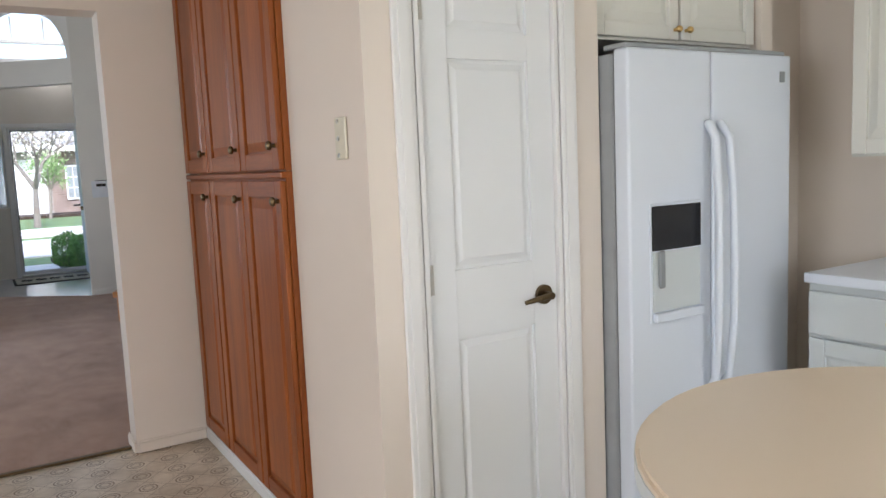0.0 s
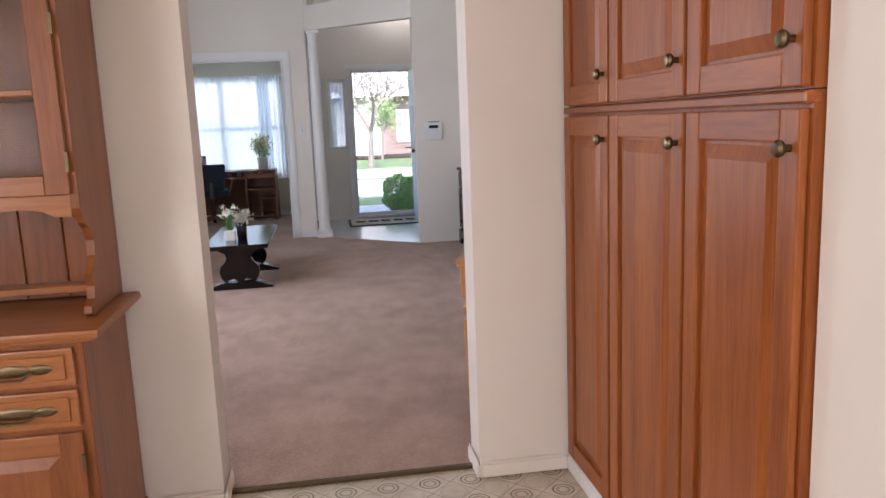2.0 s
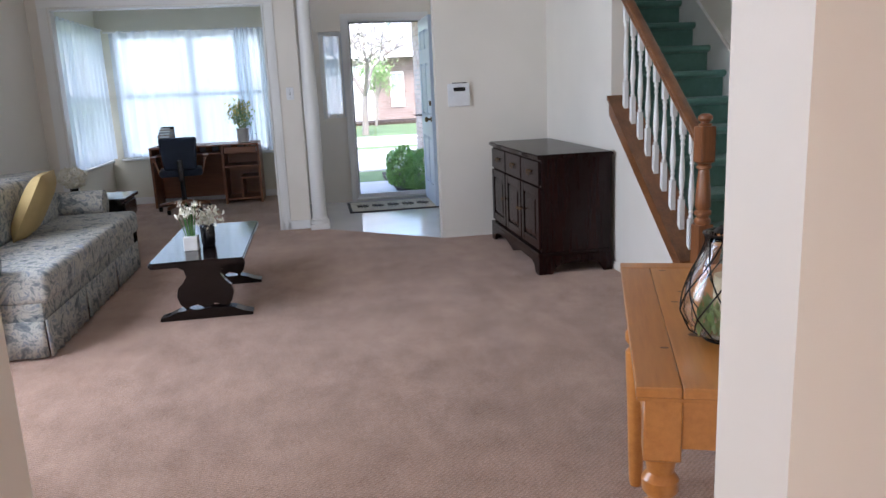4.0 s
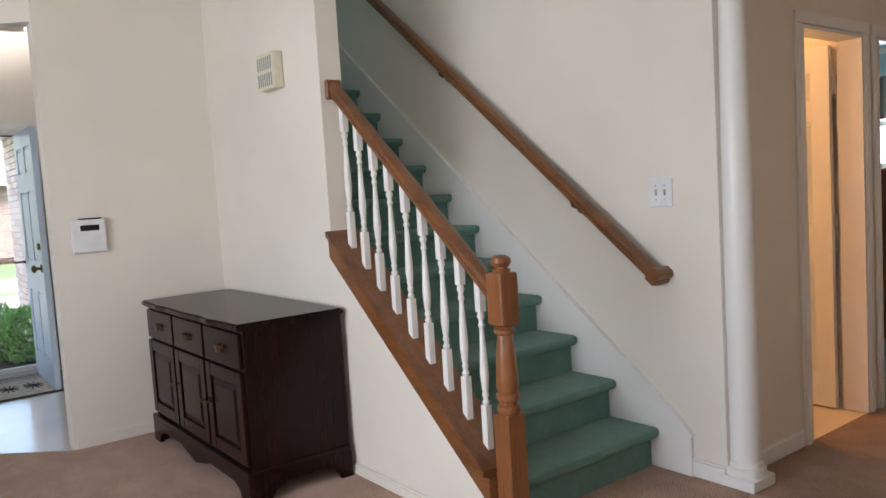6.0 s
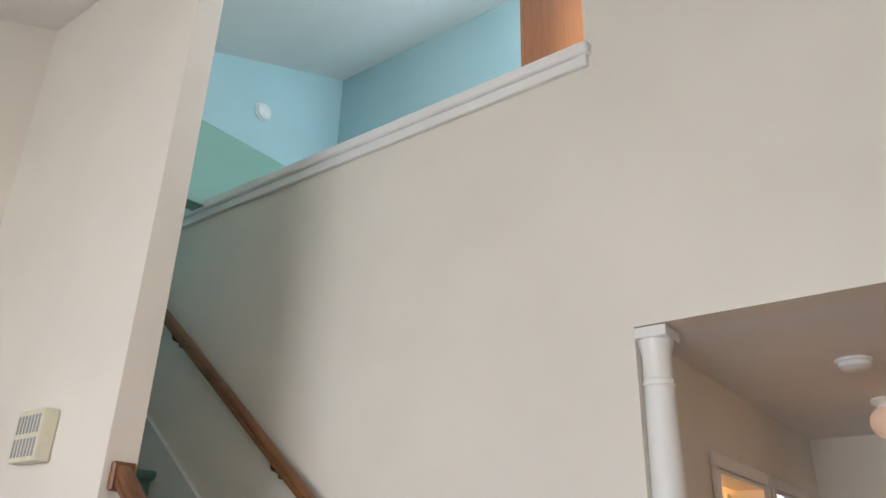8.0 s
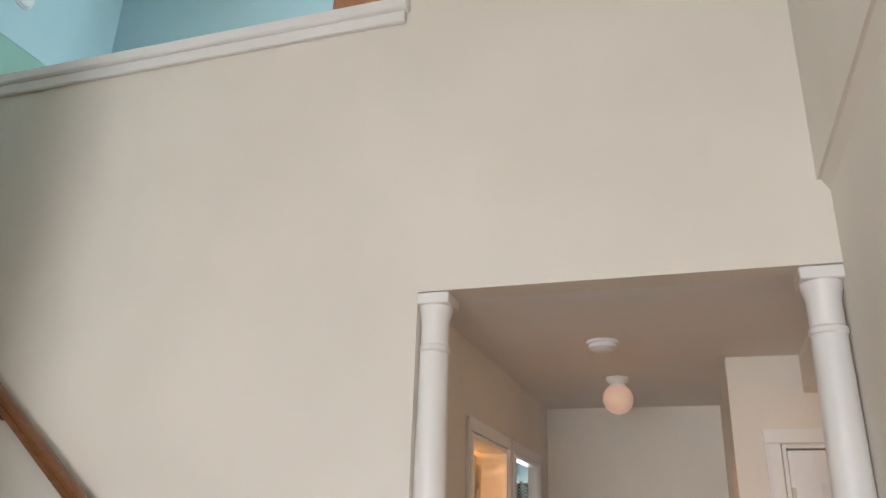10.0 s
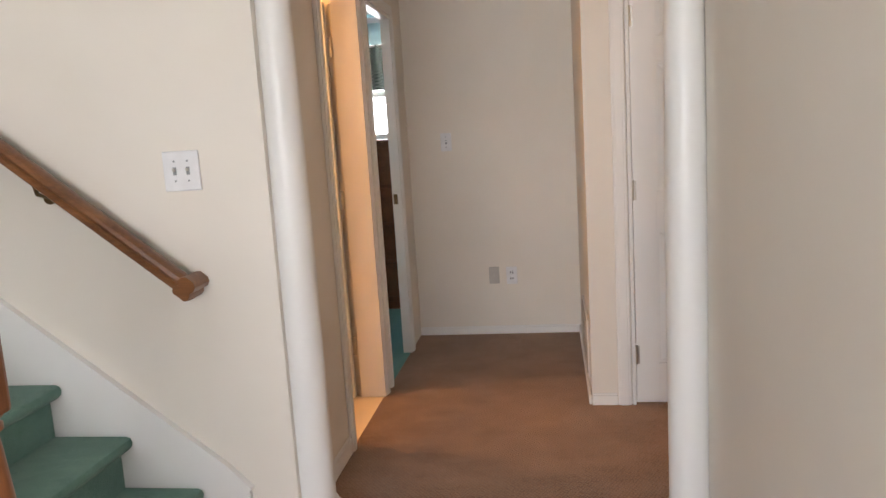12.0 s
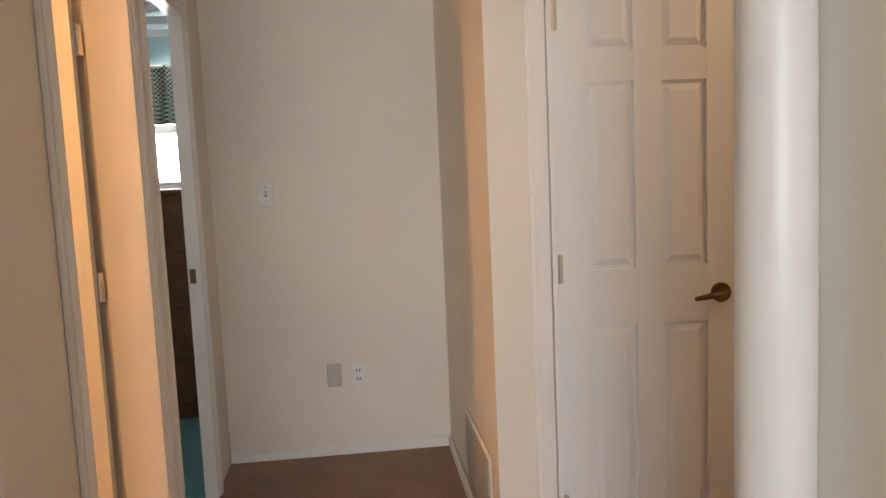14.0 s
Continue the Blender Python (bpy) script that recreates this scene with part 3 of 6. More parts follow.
# ---- trim: baseboards and casings ----


def base_run(name, x0, x1, y0, y1, h=0.085, mat=None):
    bm = solid(x0, x1, y0, y1, 0.0, h - 0.012, bevel=0.002)
    cx = 0.004 if abs(x1 - x0) < abs(y1 - y0) else 0.0
    cy = 0.004 if not cx else 0.0
    box(bm, x0 + cx, x1 - cx, y0 + cy, y1 - cy, h - 0.012, h, bevel=0.003)
    return setting(name, bm, mat or TRIM, "white painted baseboard along the wall", "baseboard")


base_run("baseboard_kitchen_right", 0.90, 1.225, 4.094, 4.108, 0.06, WALL_K)
base_run("baseboard_kitchen_jamb", 0.876, 0.888, 4.10, 4.28, 0.06, WALL_K)
base_run("baseboard_kitchen_left", -0.26, -0.04, 4.094, 4.108, 0.06, WALL_K)
base_run("baseboard_kitchen_left_jamb", -0.038, -0.026, 4.10, 4.28, 0.06, WALL_K)
base_run("baseboard_cabinets", 1.225, 1.24, 2.13, 4.094, 0.06)
base_run("baseboard_keypad_wall", 1.40, 2.348, 9.72, 9.733, 0.075, WALL)
base_run("baseboard_stair_side", 2.336, 2.348, 7.20, 9.72, 0.055, WALL)
base_run("baseboard_stair_wall", 3.396, 3.408, 6.86, 7.10)
base_run("baseboard_hall_end", 5.928, 5.941, 5.812, 6.864, 0.055, TRIM)
base_run("baseboard_hall_north", 3.55, 4.08, 6.852, 6.864)
base_run("baseboard_hall_jog", 4.626, 4.638, 5.68, 5.80, 0.06, TRIM)
base_run("baseboard_hall_recess", 4.64, 5.928, 5.802, 5.815, 0.06)
base_run("baseboard_living_south", 1.70, 3.40, 5.492, 5.504)
base_run("baseboard_office_north", -2.14, -0.01, 13.285, 13.298)
base_run("baseboard_office_west", -2.148, -2.135, 10.83, 13.28)
base_run("baseboard_pier", -0.02, 0.24, 10.684, 10.698)


def casing(name, label, axis, plane, lo, hi, top, w=0.07, t=0.016, face=-1, depth=0.12):
    """A cased opening in a wall: two legs, a head and the jamb lining. axis 'y': the wall's face lies at y = plane."""
    ob = thing(name, Matrix(), label, "door frame", "", "structure")

    def put(a0, a1, z0, z1, p0, p1, nm, bev=0.004):
        d = (a0, a1, min(p0, p1), max(p0, p1), z0, z1) if axis == "y" else (min(p0, p1), max(p0, p1), a0, a1, z0, z1)
        part(nm, solid(*d, bevel=bev, seg=2), TRIM, ob)

    for nm, a0, a1 in (("leg", lo - w, lo - 0.004), ("leg", hi + 0.004, hi + w)):
        put(a0, a1, 0, top + 0.004, plane + face * 0.001, plane + face * t, nm)
        mid = (a0 + a1) / 2
        put(mid - 0.018, mid + 0.018, 0, top, plane + face * t, plane + face * (t + 0.005), "moulding", 0.002)
    put(lo - w, hi + w, top + 0.004, top + w, plane + face * 0.001, plane + face * t, "head")
    for nm, a0, a1 in (("jamb", lo + 0.001, lo + 0.018), ("jamb", hi - 0.018, hi - 0.001)):
        put(a0, a1, 0, top - 0.001, plane + face * (t - 0.004), plane - face * depth, nm, 0.002)
    put(lo + 0.018, hi - 0.018, top - 0.018, top - 0.001, plane + face * (t - 0.004), plane - face * depth, "jamb_head", 0.002)
    return ob


casing("trim_pantry_casing", "white casing round the pantry door", "y", 2.14, 1.425, 1.955, 2.055)
casing("trim_bath_casing", "white casing round the open bathroom doorway", "y", 6.866, 4.15, 4.79, 2.03, w=0.062, face=-1)
casing("trim_bedroom_casing", "white casing round the bedroom doorway", "y", 6.866, 4.96, 5.56, 2.03, w=0.062, face=-1, depth=0.045)
casing("trim_closet_casing", "white casing round the closet door", "x", 4.64, 4.965, 5.61, 2.03, w=0.066, face=-1)
casing("trim_office_casing", "white casing round the wide office opening", "y", 10.70, -1.87, -0.03, 2.11, w=0.085, face=-1)
strike = thing("strike_plate", at(5.5425, 6.890, 0.962), "dark strike plate on the bedroom door jamb", "strike plate")
part("plate", solid(-0.003, 0.0, -0.012, 0.012, -0.03, 0.03), ANTIQUE, strike)


# ---- doors ----


def panel_door(ob, w, h, cols, rows, mat, t=0.036, stile=0.095):
    """Leaf from x = 0 (hinge) to x = w, face in the xz plane, thickness along y. rows: panel bottom and top heights."""
    part("core", solid(0.002, w - 0.002, -t / 2 + 0.013, t / 2 - 0.013, 0.01, h), mat, ob)
    inner = (w - 2 * stile - (cols - 1) * stile * 0.85) / cols
    xs = [stile + k * (inner + stile * 0.85) for k in range(cols)]
    edges = [0.0] + [x + d for x in xs for d in (0, inner)] + [w]
    for k in range(0, len(edges), 2):
        part("stile", solid(edges[k], edges[k + 1], -t / 2, t / 2, 0.008, h), mat, ob)
    levels = [0.008] + [v for r in rows for v in r] + [h]
    for k in range(0, len(levels), 2):
        for x in xs:
            part("rail", solid(x + 0.0005, x + inner - 0.0005, -t / 2 + 0.0002, t / 2 - 0.0002, levels[k], levels[k + 1]), mat, ob)
    for x in xs:
        for z0, z1 in rows:
            bm = bmesh.new()
            for s in (-1, 1):
                y0, y1 = s * (t / 2 - 0.0135), s * (t / 2 - 0.003)
                a = [bm.verts.new((x + dx, y0, z)) for dx, z in ((0.010, z0 + 0.010), (inner - 0.010, z0 + 0.010), (inner - 0.010, z1 - 0.010), (0.010, z1 - 0.010))]
                b = [bm.verts.new((x + dx, y1, z)) for dx, z in ((0.032, z0 + 0.032), (inner - 0.032, z0 + 0.032), (inner - 0.032, z1 - 0.032), (0.032, z1 - 0.032))]
                bm.faces.new(b)
                for i in range(4):
                    bm.faces.new((a[i], a[(i + 1) % 4], b[(i + 1) % 4], b[i]))
            part("panel", bm, mat, ob)


def hinge_at(ob, x, y, z, s=1):
    bm = rod(bmesh.new(), (x, y, z - 0.045), (x, y, z + 0.045), 0.006, n=8)
    for k in range(4):
        rod(bm, (x, y, z - 0.0445 + 0.03 * k - 0.001), (x, y, z - 0.0445 + 0.03 * k + 0.001), 0.0075, n=8)
    box(bm, x - 0.016, x + 0.016, y - 0.001, y + 0.004, z - 0.045, z + 0.045)
    part("hinge", bm, STEEL, ob, "satin steel hinge")


def lever(ob, x, y, z, s, way, mat):
    """A lever handle on the face at y, which looks along s; the lever points along way."""
    bm = rod(bmesh.new(), (x, y, z), (x, y + s * 0.012, z), 0.032, n=20)
    rod(bm, (x, y + s * 0.012, z), (x, y + s * 0.05, z), 0.012, n=12)
    lev = rod(bm, (x, y + s * 0.045, z), (x + way * 0.05, y + s * 0.05, z - 0.002), 0.011, 0.010, n=10)
    rod(lev, (x + way * 0.05, y + s * 0.05, z - 0.002), (x + way * 0.105, y + s * 0.045, z - 0.010), 0.010, 0.007, n=10)
    part("lever_handle", bm, mat, ob, "aged brass lever handle", True)


door = thing("door_pantry", at(1.447, 2.162), "white narrow panelled pantry door, closed, with a brass lever", "door")
panel_door(door, 0.488, 2.03, 1, [(0.13, 0.82), (1.03, 1.66), (1.74, 1.95)], DOOR_W)
for z in (0.22, 1.01, 1.81):
    hinge_at(door, 0.0, -0.020, z)
lever(door, 0.43, -0.018, 0.915, -1, -1, ANTIQUE)

door = thing("door_closet", at(4.662, 5.588, 0, -90), "white six-panel closet door, closed, with an aged brass lever", "door")
ROWS6 = [(0.20, 0.837), (1.02, 1.605), (1.70, 1.89)]
panel_door(door, 0.60, 2.005, 2, ROWS6, DOOR_W, stile=0.105)
for z in (0.245, 1.03, 1.806):
    hinge_at(door, 0.0, -0.020, z)
lever(door, 0.535, -0.018, 0.925, -1, -1, ANTIQUE)

door = thing("door_bath", at(4.757, 7.014, 0, 90), "white six-panel bathroom door standing open inward", "door")
panel_door(door, 0.60, 2.0, 2, ROWS6, DOOR_W)
for z in (0.275, 1.04, 1.79):
    hinge_at(door, -0.004, -0.022, z)
lever(door, 0.53, 0.018, 0.925, 1, -1, ANTIQUE)

door = thing("front_door", at(1.64, 12.30, 0, -91), "grey-blue panelled front door standing open inward", "door")
panel_door(door, 0.86, 2.03, 2, [(0.22, 0.75), (1.0, 1.55), (1.70, 1.90)], DOOR_G, 0.044, 0.11)
bm = lathe(bmesh.new(), [(0.03, 0), (0.03, 0.008), (0.012, 0.012), (0.012, 0.035), (0.028, 0.045), (0.03, 0.06), (0.018, 0.072)], 16)
bmesh.ops.rotate(bm, verts=bm.verts, matrix=Matrix.Rotation(radians(90), 3, "X"))
bmesh.ops.translate(bm, verts=bm.verts, vec=(0.80, -0.022, 0.95))
part("knob", bm, ANTIQUE, door, "dark bronze door knob", True)
bm = rod(bmesh.new(), (0.80, -0.022, 1.12), (0.80, -0.04, 1.12), 0.026, n=16)
part("deadbolt", bm, ANTIQUE, door, "dark bronze deadbolt", True)

door = thing("storm_door", Matrix(), "full-glass storm door with a dark thin frame, closed", "door", "", "structure")
for nm, d in (("frame", (0.792, 0.825, 12.34, 12.375, 0.03, 2.075)), ("frame", (1.640, 1.678, 12.34, 12.375, 0.03, 2.075)), ("frame", (0.825, 1.640, 12.34, 12.375, 2.045, 2.075)), ("frame", (0.825, 1.640, 12.34, 12.375, 0.03, 0.075))):
    part(nm, solid(*d, bevel=0.004), TRIM, door)
for d in ((0.825, 0.835, 12.338, 12.37, 0.075, 2.045), (0.835, 1.63, 12.338, 12.37, 2.035, 2.045)):
    part("gasket", solid(*d), BLACKP, door, "black rubber gasket")
p = part("pane", solid(0.835, 1.640, 12.352, 12.357, 0.075, 2.035), GLASS, door, "clear storm door glass")
p.visible_shadow = False
bm = rod(bmesh.new(), (1.61, 12.34, 0.97), (1.61, 12.30, 0.97), 0.012, n=10)
rod(bm, (1.61, 12.305, 0.97), (1.53, 12.305, 0.97), 0.009, n=10)
part("handle", bm, BLACKP, door, "black storm door handle", True)
part("threshold", solid(0.79, 1.68, 12.26, 12.40, -0.002, 0.028, bevel=0.006), STEEL, door, "metal door threshold")
casing("trim_front_door_casing", "white casing round the front door", "y", 12.30, 0.79, 1.68, 2.08, w=0.06)


# ---- windows ----


def window(name, label, axis, plane, lo, hi, z0, z1, out, cols=2, rows=2, depth=0.12, sill=True):
    """A framed window in a wall whose inner face lies at plane; out is the way to the open air."""
    ob = thing(name, Matrix(), label, "window", "", "structure")

    def put(nm, a0, a1, zz0, zz1, p0, p1, mat=TRIM, bev=0.004, label=""):
        lo_p, hi_p = sorted((plane + out * p0, plane + out * p1))
        d = (a0, a1, lo_p, hi_p, zz0, zz1) if axis == "y" else (lo_p, hi_p, a0, a1, zz0, zz1)
        return part(nm, solid(*d, bevel=bev), mat, ob, label)

    f = 0.05
    put("window_frame", lo + 0.001, lo + f, z0 + 0.001, z1 - 0.001, 0.03, depth - 0.01)
    put("window_frame", hi - f, hi - 0.001, z0 + 0.001, z1 - 0.001, 0.03, depth - 0.01)
    put("window_frame", lo + f, hi - f, z1 - f, z1 - 0.001, 0.03, depth - 0.01)
    put("window_frame", lo + f, hi - f, z0 + 0.001, z0 + f, 0.03, depth - 0.01)
    span = (hi - lo - 2 * f) / cols
    for k in range(1, cols):
        put("mullion", lo + f + k * span - 0.035, lo + f + k * span + 0.035, z0 + f, z1 - f, 0.032, depth - 0.012)
    for r in range(1, rows):
        z = z0 + f + r * (z1 - z0 - 2 * f) / rows
        for k in range(cols):
            a = lo + f + k * span + (0.036 if k else 0.001)
            b = lo + f + (k + 1) * span - (0.036 if k < cols - 1 else 0.001)
            put("meeting_rail", a, b, z - 0.025, z + 0.025, 0.034, depth - 0.014)
    p = put("pane", lo + f + 0.002, hi - f - 0.002, z0 + f + 0.002, z1 - f - 0.002, 0.066, 0.070, GLASS, 0.0, "clear window glass")
    p.visible_shadow = False
    if sill:
        put("window_sill", lo - 0.05, hi + 0.05, z0 - 0.028, z0 - 0.001, -0.05, 0.028, TRIM, 0.006)
    return ob


window("window_office_front", "white double window of the office with a sill", "y", 13.30, -1.98, -0.20, 0.58, 2.07, 1)
window("window_office_side", "white double window of the office side wall", "x", -2.15, 11.48, 13.18, 0.58, 2.10, -1)
# living room, kitchen and patio windows are unseen, added as openings for lamps
window("window_living", "wide white living room window, out of view, placed for its light", "x", -2.05, 5.4, 8.4, 0.55, 2.40, -1, 4, 2)
window("window_kitchen_west", "white kitchen window, out of view, placed for its light", "x", -2.3, -0.6, 1.2, 0.8, 2.1, -1, 2, 2)
window("window_patio", "white kitchen patio doors, out of view, placed for their light", "y", -2.0, 0.2, 2.8, -0.004, 2.15, -1, 3, 1, sill=False)
window("window_sidelight", "narrow sidelight window beside the front door", "y", 12.30, 0.47, 0.75, 0.98, 1.95, 1, 1, 1, sill=False)
# unseen window added round the upstairs fill lamp
window("window_upstairs", "small white window, unseen, added for the upstairs fill lamp", "y", 6.70, 3.57, 4.40, 3.72, 4.68, -1, 1, 2, 0.07, False)
ob = thing("window_transom", Matrix(), "half-round white transom window above the front door", "window", "", "structure")
bm = bmesh.new()
outer = [(1.17 + 0.588 * math.cos(math.pi * k / 24), 3.14 + 0.588 * math.sin(math.pi * k / 24)) for k in range(25)] + [(0.582, 2.982), (1.758, 2.982)]
inner_ = [(1.17 + 0.535 * math.cos(math.pi * k / 24), 3.14 + 0.535 * math.sin(math.pi * k / 24)) for k in range(25)] + [(0.635, 3.03), (1.705, 3.03)]
vo = [[bm.verts.new((x, y, z)) for x, z in ring] for y in (12.34, 12.40) for ring in (outer, inner_)]
for k in range(27):
    j = (k + 1) % 27
    bm.faces.new((vo[0][k], vo[0][j], vo[1][j], vo[1][k]))
    bm.faces.new((vo[2][k], vo[2][j], vo[3][j], vo[3][k]))
    bm.faces.new((vo[1][k], vo[1][j], vo[3][j], vo[3][k]))
part("window_frame", bm, TRIM, ob)
part("mullion", solid(0.632, 1.708, 12.345, 12.395, 3.235, 3.285, bevel=0.004), TRIM, ob)
for k in (-1, 1):
    part("glazing_bar", solid(1.17 + k * 0.2 - 0.011, 1.17 + k * 0.2 + 0.011, 12.35, 12.39, 3.285, 3.60, bevel=0.002), TRIM, ob)
bm = prism(bmesh.new(), [(1.17 + 0.536 * math.cos(math.pi * k / 24), 3.14 + 0.536 * math.sin(math.pi * k / 24)) for k in range(25)] + [(0.634, 3.029), (1.706, 3.029)], "y", 12.366, 12.370)
p = part("pane", bm, GLASS, ob, "clear window glass")
p.visible_shadow = False
part("window_sill", solid(0.56, 1.78, 12.25, 12.339, 2.952, 2.98, bevel=0.006), TRIM, ob)


# ---- columns ----


def column(name, x, y, h, r, label):
    ob = thing(name, at(x, y), label, "column", "columns at the openings", "structure")
    part("base", lathe(solid(-r * 1.35, r * 1.35, -r * 1.35, r * 1.35, 0, 0.05, bevel=0.004), [(r * 1.3, 0.05), (r * 1.34, 0.065), (r * 1.3, 0.085), (r * 1.1, 0.09), (r * 1.12, 0.105), (r, 0.115)], 28), TRIM, ob, "", True)
    part("shaft", lathe(bmesh.new(), [(r, 0.115), (r, h * 0.45), (r * 0.95, h * 0.62), (r * 0.82, h - 0.21)], 32), TRIM, ob, "", True)
    bm = lathe(bmesh.new(), [(r * 0.82, h - 0.21), (r * 0.9, h - 0.205), (r * 0.9, h - 0.19), (r * 0.8, h - 0.183), (r * 0.8, h - 0.10), (r * 0.86, h - 0.085), (r * 0.97, h - 0.06), (r * 1.0, h - 0.045)], 28)
    box(bm, -r * 1.06, r * 1.06, -r * 1.06, r * 1.06, h - 0.045, h - 0.003, bevel=0.004)
    part("capital", bm, TRIM, ob, "", True)
    return ob


column("column_hall_north", 3.478, 6.808, 2.42, 0.063, "white round column beside the stair wall")
column("column_hall_south", 3.478, 5.548, 2.42, 0.063, "white round column beside the hall opening")
column("column_entry", 0.335, 10.655, 2.42, 0.068, "white round column at the entry")

# ---- staircase ----
stair = thing("staircase", Matrix(), "straight staircase with green carpeted steps and an oak balustrade", "staircase", "", "structure")
RI, TR, Y0 = 0.19, 0.2405, 7.235
for k in range(14):
    bm = bmesh.new()
    y, z = Y0 + k * TR, (k + 1) * RI
    prism(bm, [(y, max(0.0, z - RI)), (y, z - 0.055), (y - 0.030, z - 0.050), (y - 0.046, z - 0.036), (y - 0.050, z - 0.020), (y - 0.044, z - 0.006), (y - 0.030, z), (y + TR, z), (y + TR, max(0.0, z - RI))], "x", 2.472, 3.388)
    bmesh.ops.bevel(bm, geom=[e for e in bm.edges if abs(e.verts[0].co.x - e.verts[1].co.x) < 0.001 and max(v.co.x for v in e.verts) > 3.3], offset=0.006, segments=1, affect="EDGES")
    part("step", bm, CARPET_G, stair, "", True)
setting("floor_landing", solid(2.472, 3.388, Y0 + 14 * TR, 10.9, 2.5, 2.66 + 0.19), CARPET_G, "green carpeted landing at the top of the stairs", "floor")
bm = prism(bmesh.new(), [(7.02, 0.0), (7.02, 0.17), (7.10, 0.25), (10.6, 0.25 + 3.5 * 0.79), (10.6, 2.66), (7.30, 0.0)], "x", 3.39, 3.409)
prism(bm, [(7.03, 0.165), (7.10, 0.245), (10.6, 0.245 + 3.5 * 0.79), (10.6, 0.275 + 3.5 * 0.79), (7.095, 0.275), (7.01, 0.19)], "x", 3.382, 3.4085)
part("skirt_board", bm, TRIM, stair, "white painted skirt board")


def slope(y):
    return 0.262 + (y - 7.20) * 0.829


bm = prism(bmesh.new(), [(7.19, slope(7.19) + 0.004), (8.285, slope(8.285) + 0.004), (8.285, slope(8.285) + 0.028), (7.19, slope(7.19) + 0.028)], "x", 2.315, 2.505)
part("cap_board", bm, RAILW, stair, "oak cap board under the balusters")
bm = prism(bmesh.new(), [(7.19, slope(7.19) - 0.10), (8.285, slope(8.285) - 0.10), (8.285, slope(8.285) + 0.003), (7.19, slope(7.19) + 0.003)], "x", 2.330, 2.3485)
box(bm, 2.330, 2.49, 7.175, 7.198, 0.0, slope(7.19), bevel=0.002)
part("stringer_trim", bm, RAILW, stair, "oak trim along the sloped wall")

newel = part("newel_post", solid(2.366, 2.458, 7.09, 7.174, 0.0, 0.50, bevel=0.005), NEWELW, stair, "turned oak newel post")
ny = 7.132
bm = lathe(bmesh.new(), [(0.040, 0.50), (0.046, 0.512), (0.044, 0.528), (0.034, 0.536), (0.034, 0.545), (0.046, 0.556), (0.046, 0.572), (0.036, 0.582), (0.043, 0.60), (0.041, 0.66), (0.033, 0.76), (0.029, 0.80), (0.040, 0.808), (0.040, 0.820), (0.031, 0.826), (0.042, 0.836)], 20, (2.412, ny, 0))
part("turning", bm, NEWELW, newel, "", True)
bm = solid(2.368, 2.456, ny - 0.044, ny + 0.044, 0.838, 1.035, bevel=0.012, seg=2)
part("upper_block", bm, NEWELW, newel)
bm = lathe(bmesh.new(), [(0.034, 1.035), (0.036, 1.045), (0.024, 1.050), (0.024, 1.056), (0.034, 1.062), (0.040, 1.074), (0.037, 1.088), (0.022, 1.099), (0.006, 1.102)], 20, (2.412, ny, 0))
part("finial", bm, NEWELW, newel, "", True)


def rail_z(y):
    return 0.955 + (y - 7.175) * 0.842


def sloped_rail(bm, x, y0, z0, y1, z1, prof):
    a = [bm.verts.new((x + u, y0, z0 + v)) for u, v in prof]
    b = [bm.verts.new((x + u, y1, z1 + v)) for u, v in prof]
    n = len(prof)
    bm.faces.new(a)
    bm.faces.new(list(reversed(b)))
    for i in range(n):
        bm.faces.new((a[i], b[i], b[(i + 1) % n], a[(i + 1) % n]))
    return bm


PROF = [(-0.022, -0.035), (-0.030, -0.028), (-0.030, -0.012), (-0.024, -0.004), (-0.031, 0.010), (-0.028, 0.026), (-0.015, 0.036), (0.015, 0.036), (0.028, 0.026), (0.031, 0.010), (0.024, -0.004), (0.030, -0.012), (0.030, -0.028), (0.022, -0.035)]
part("handrail", sloped_rail(bmesh.new(), 2.412, 7.172, rail_z(7.172), 8.265, rail_z(8.265), PROF), RAILW, stair, "moulded oak handrail", True)
part("rosette", solid(2.37, 2.455, 8.262, 8.287, rail_z(8.265) - 0.05, rail_z(8.265) + 0.045, bevel=0.006), RAILW, stair, "oak end block on the wall")
for k in range(9):
    y = 7.264 + k * 0.1165
    zb, zt = slope(y) + 0.020, rail_z(y) - 0.025
    H = zt - zb
    bm = solid(2.396, 2.428, y - 0.016, y + 0.016, zb - 0.012, zb + 0.17, bevel=0.002)
    box(bm, 2.396, 2.428, y - 0.016, y + 0.016, zt - 0.13, zt + 0.012, bevel=0.002)
    a, b = zb + 0.17, zt - 0.13
    L = b - a
    lathe(bm, [(0.010, a), (0.016, a + 0.012), (0.010, a + 0.022), (0.010, a + 0.03), (0.015, a + 0.042), (0.010, a + 0.052), (0.013, a + 0.065), (0.018, a + 0.32 * L), (0.016, a + 0.45 * L), (0.010, b - 0.09), (0.009, b - 0.065), (0.015, b - 0.055), (0.010, b - 0.044), (0.010, b - 0.032), (0.016, b - 0.02), (0.011, b)], 10, (2.412, y, 0))
    part("baluster", bm, TRIM, stair, "turned white baluster", True)

rail = thing("wall_handrail", Matrix(), "moulded oak handrail on brackets along the stair wall", "handrail")


def wrail_z(y):
    return 0.905 + (y - 7.12) * 0.800


part("rail", sloped_rail(bmesh.new(), 3.335, 7.12, wrail_z(7.12), 10.2, wrail_z(10.2), PROF), RAILW, rail, "", True)
ca, sa = math.cos(math.atan(0.8)), math.sin(math.atan(0.8))
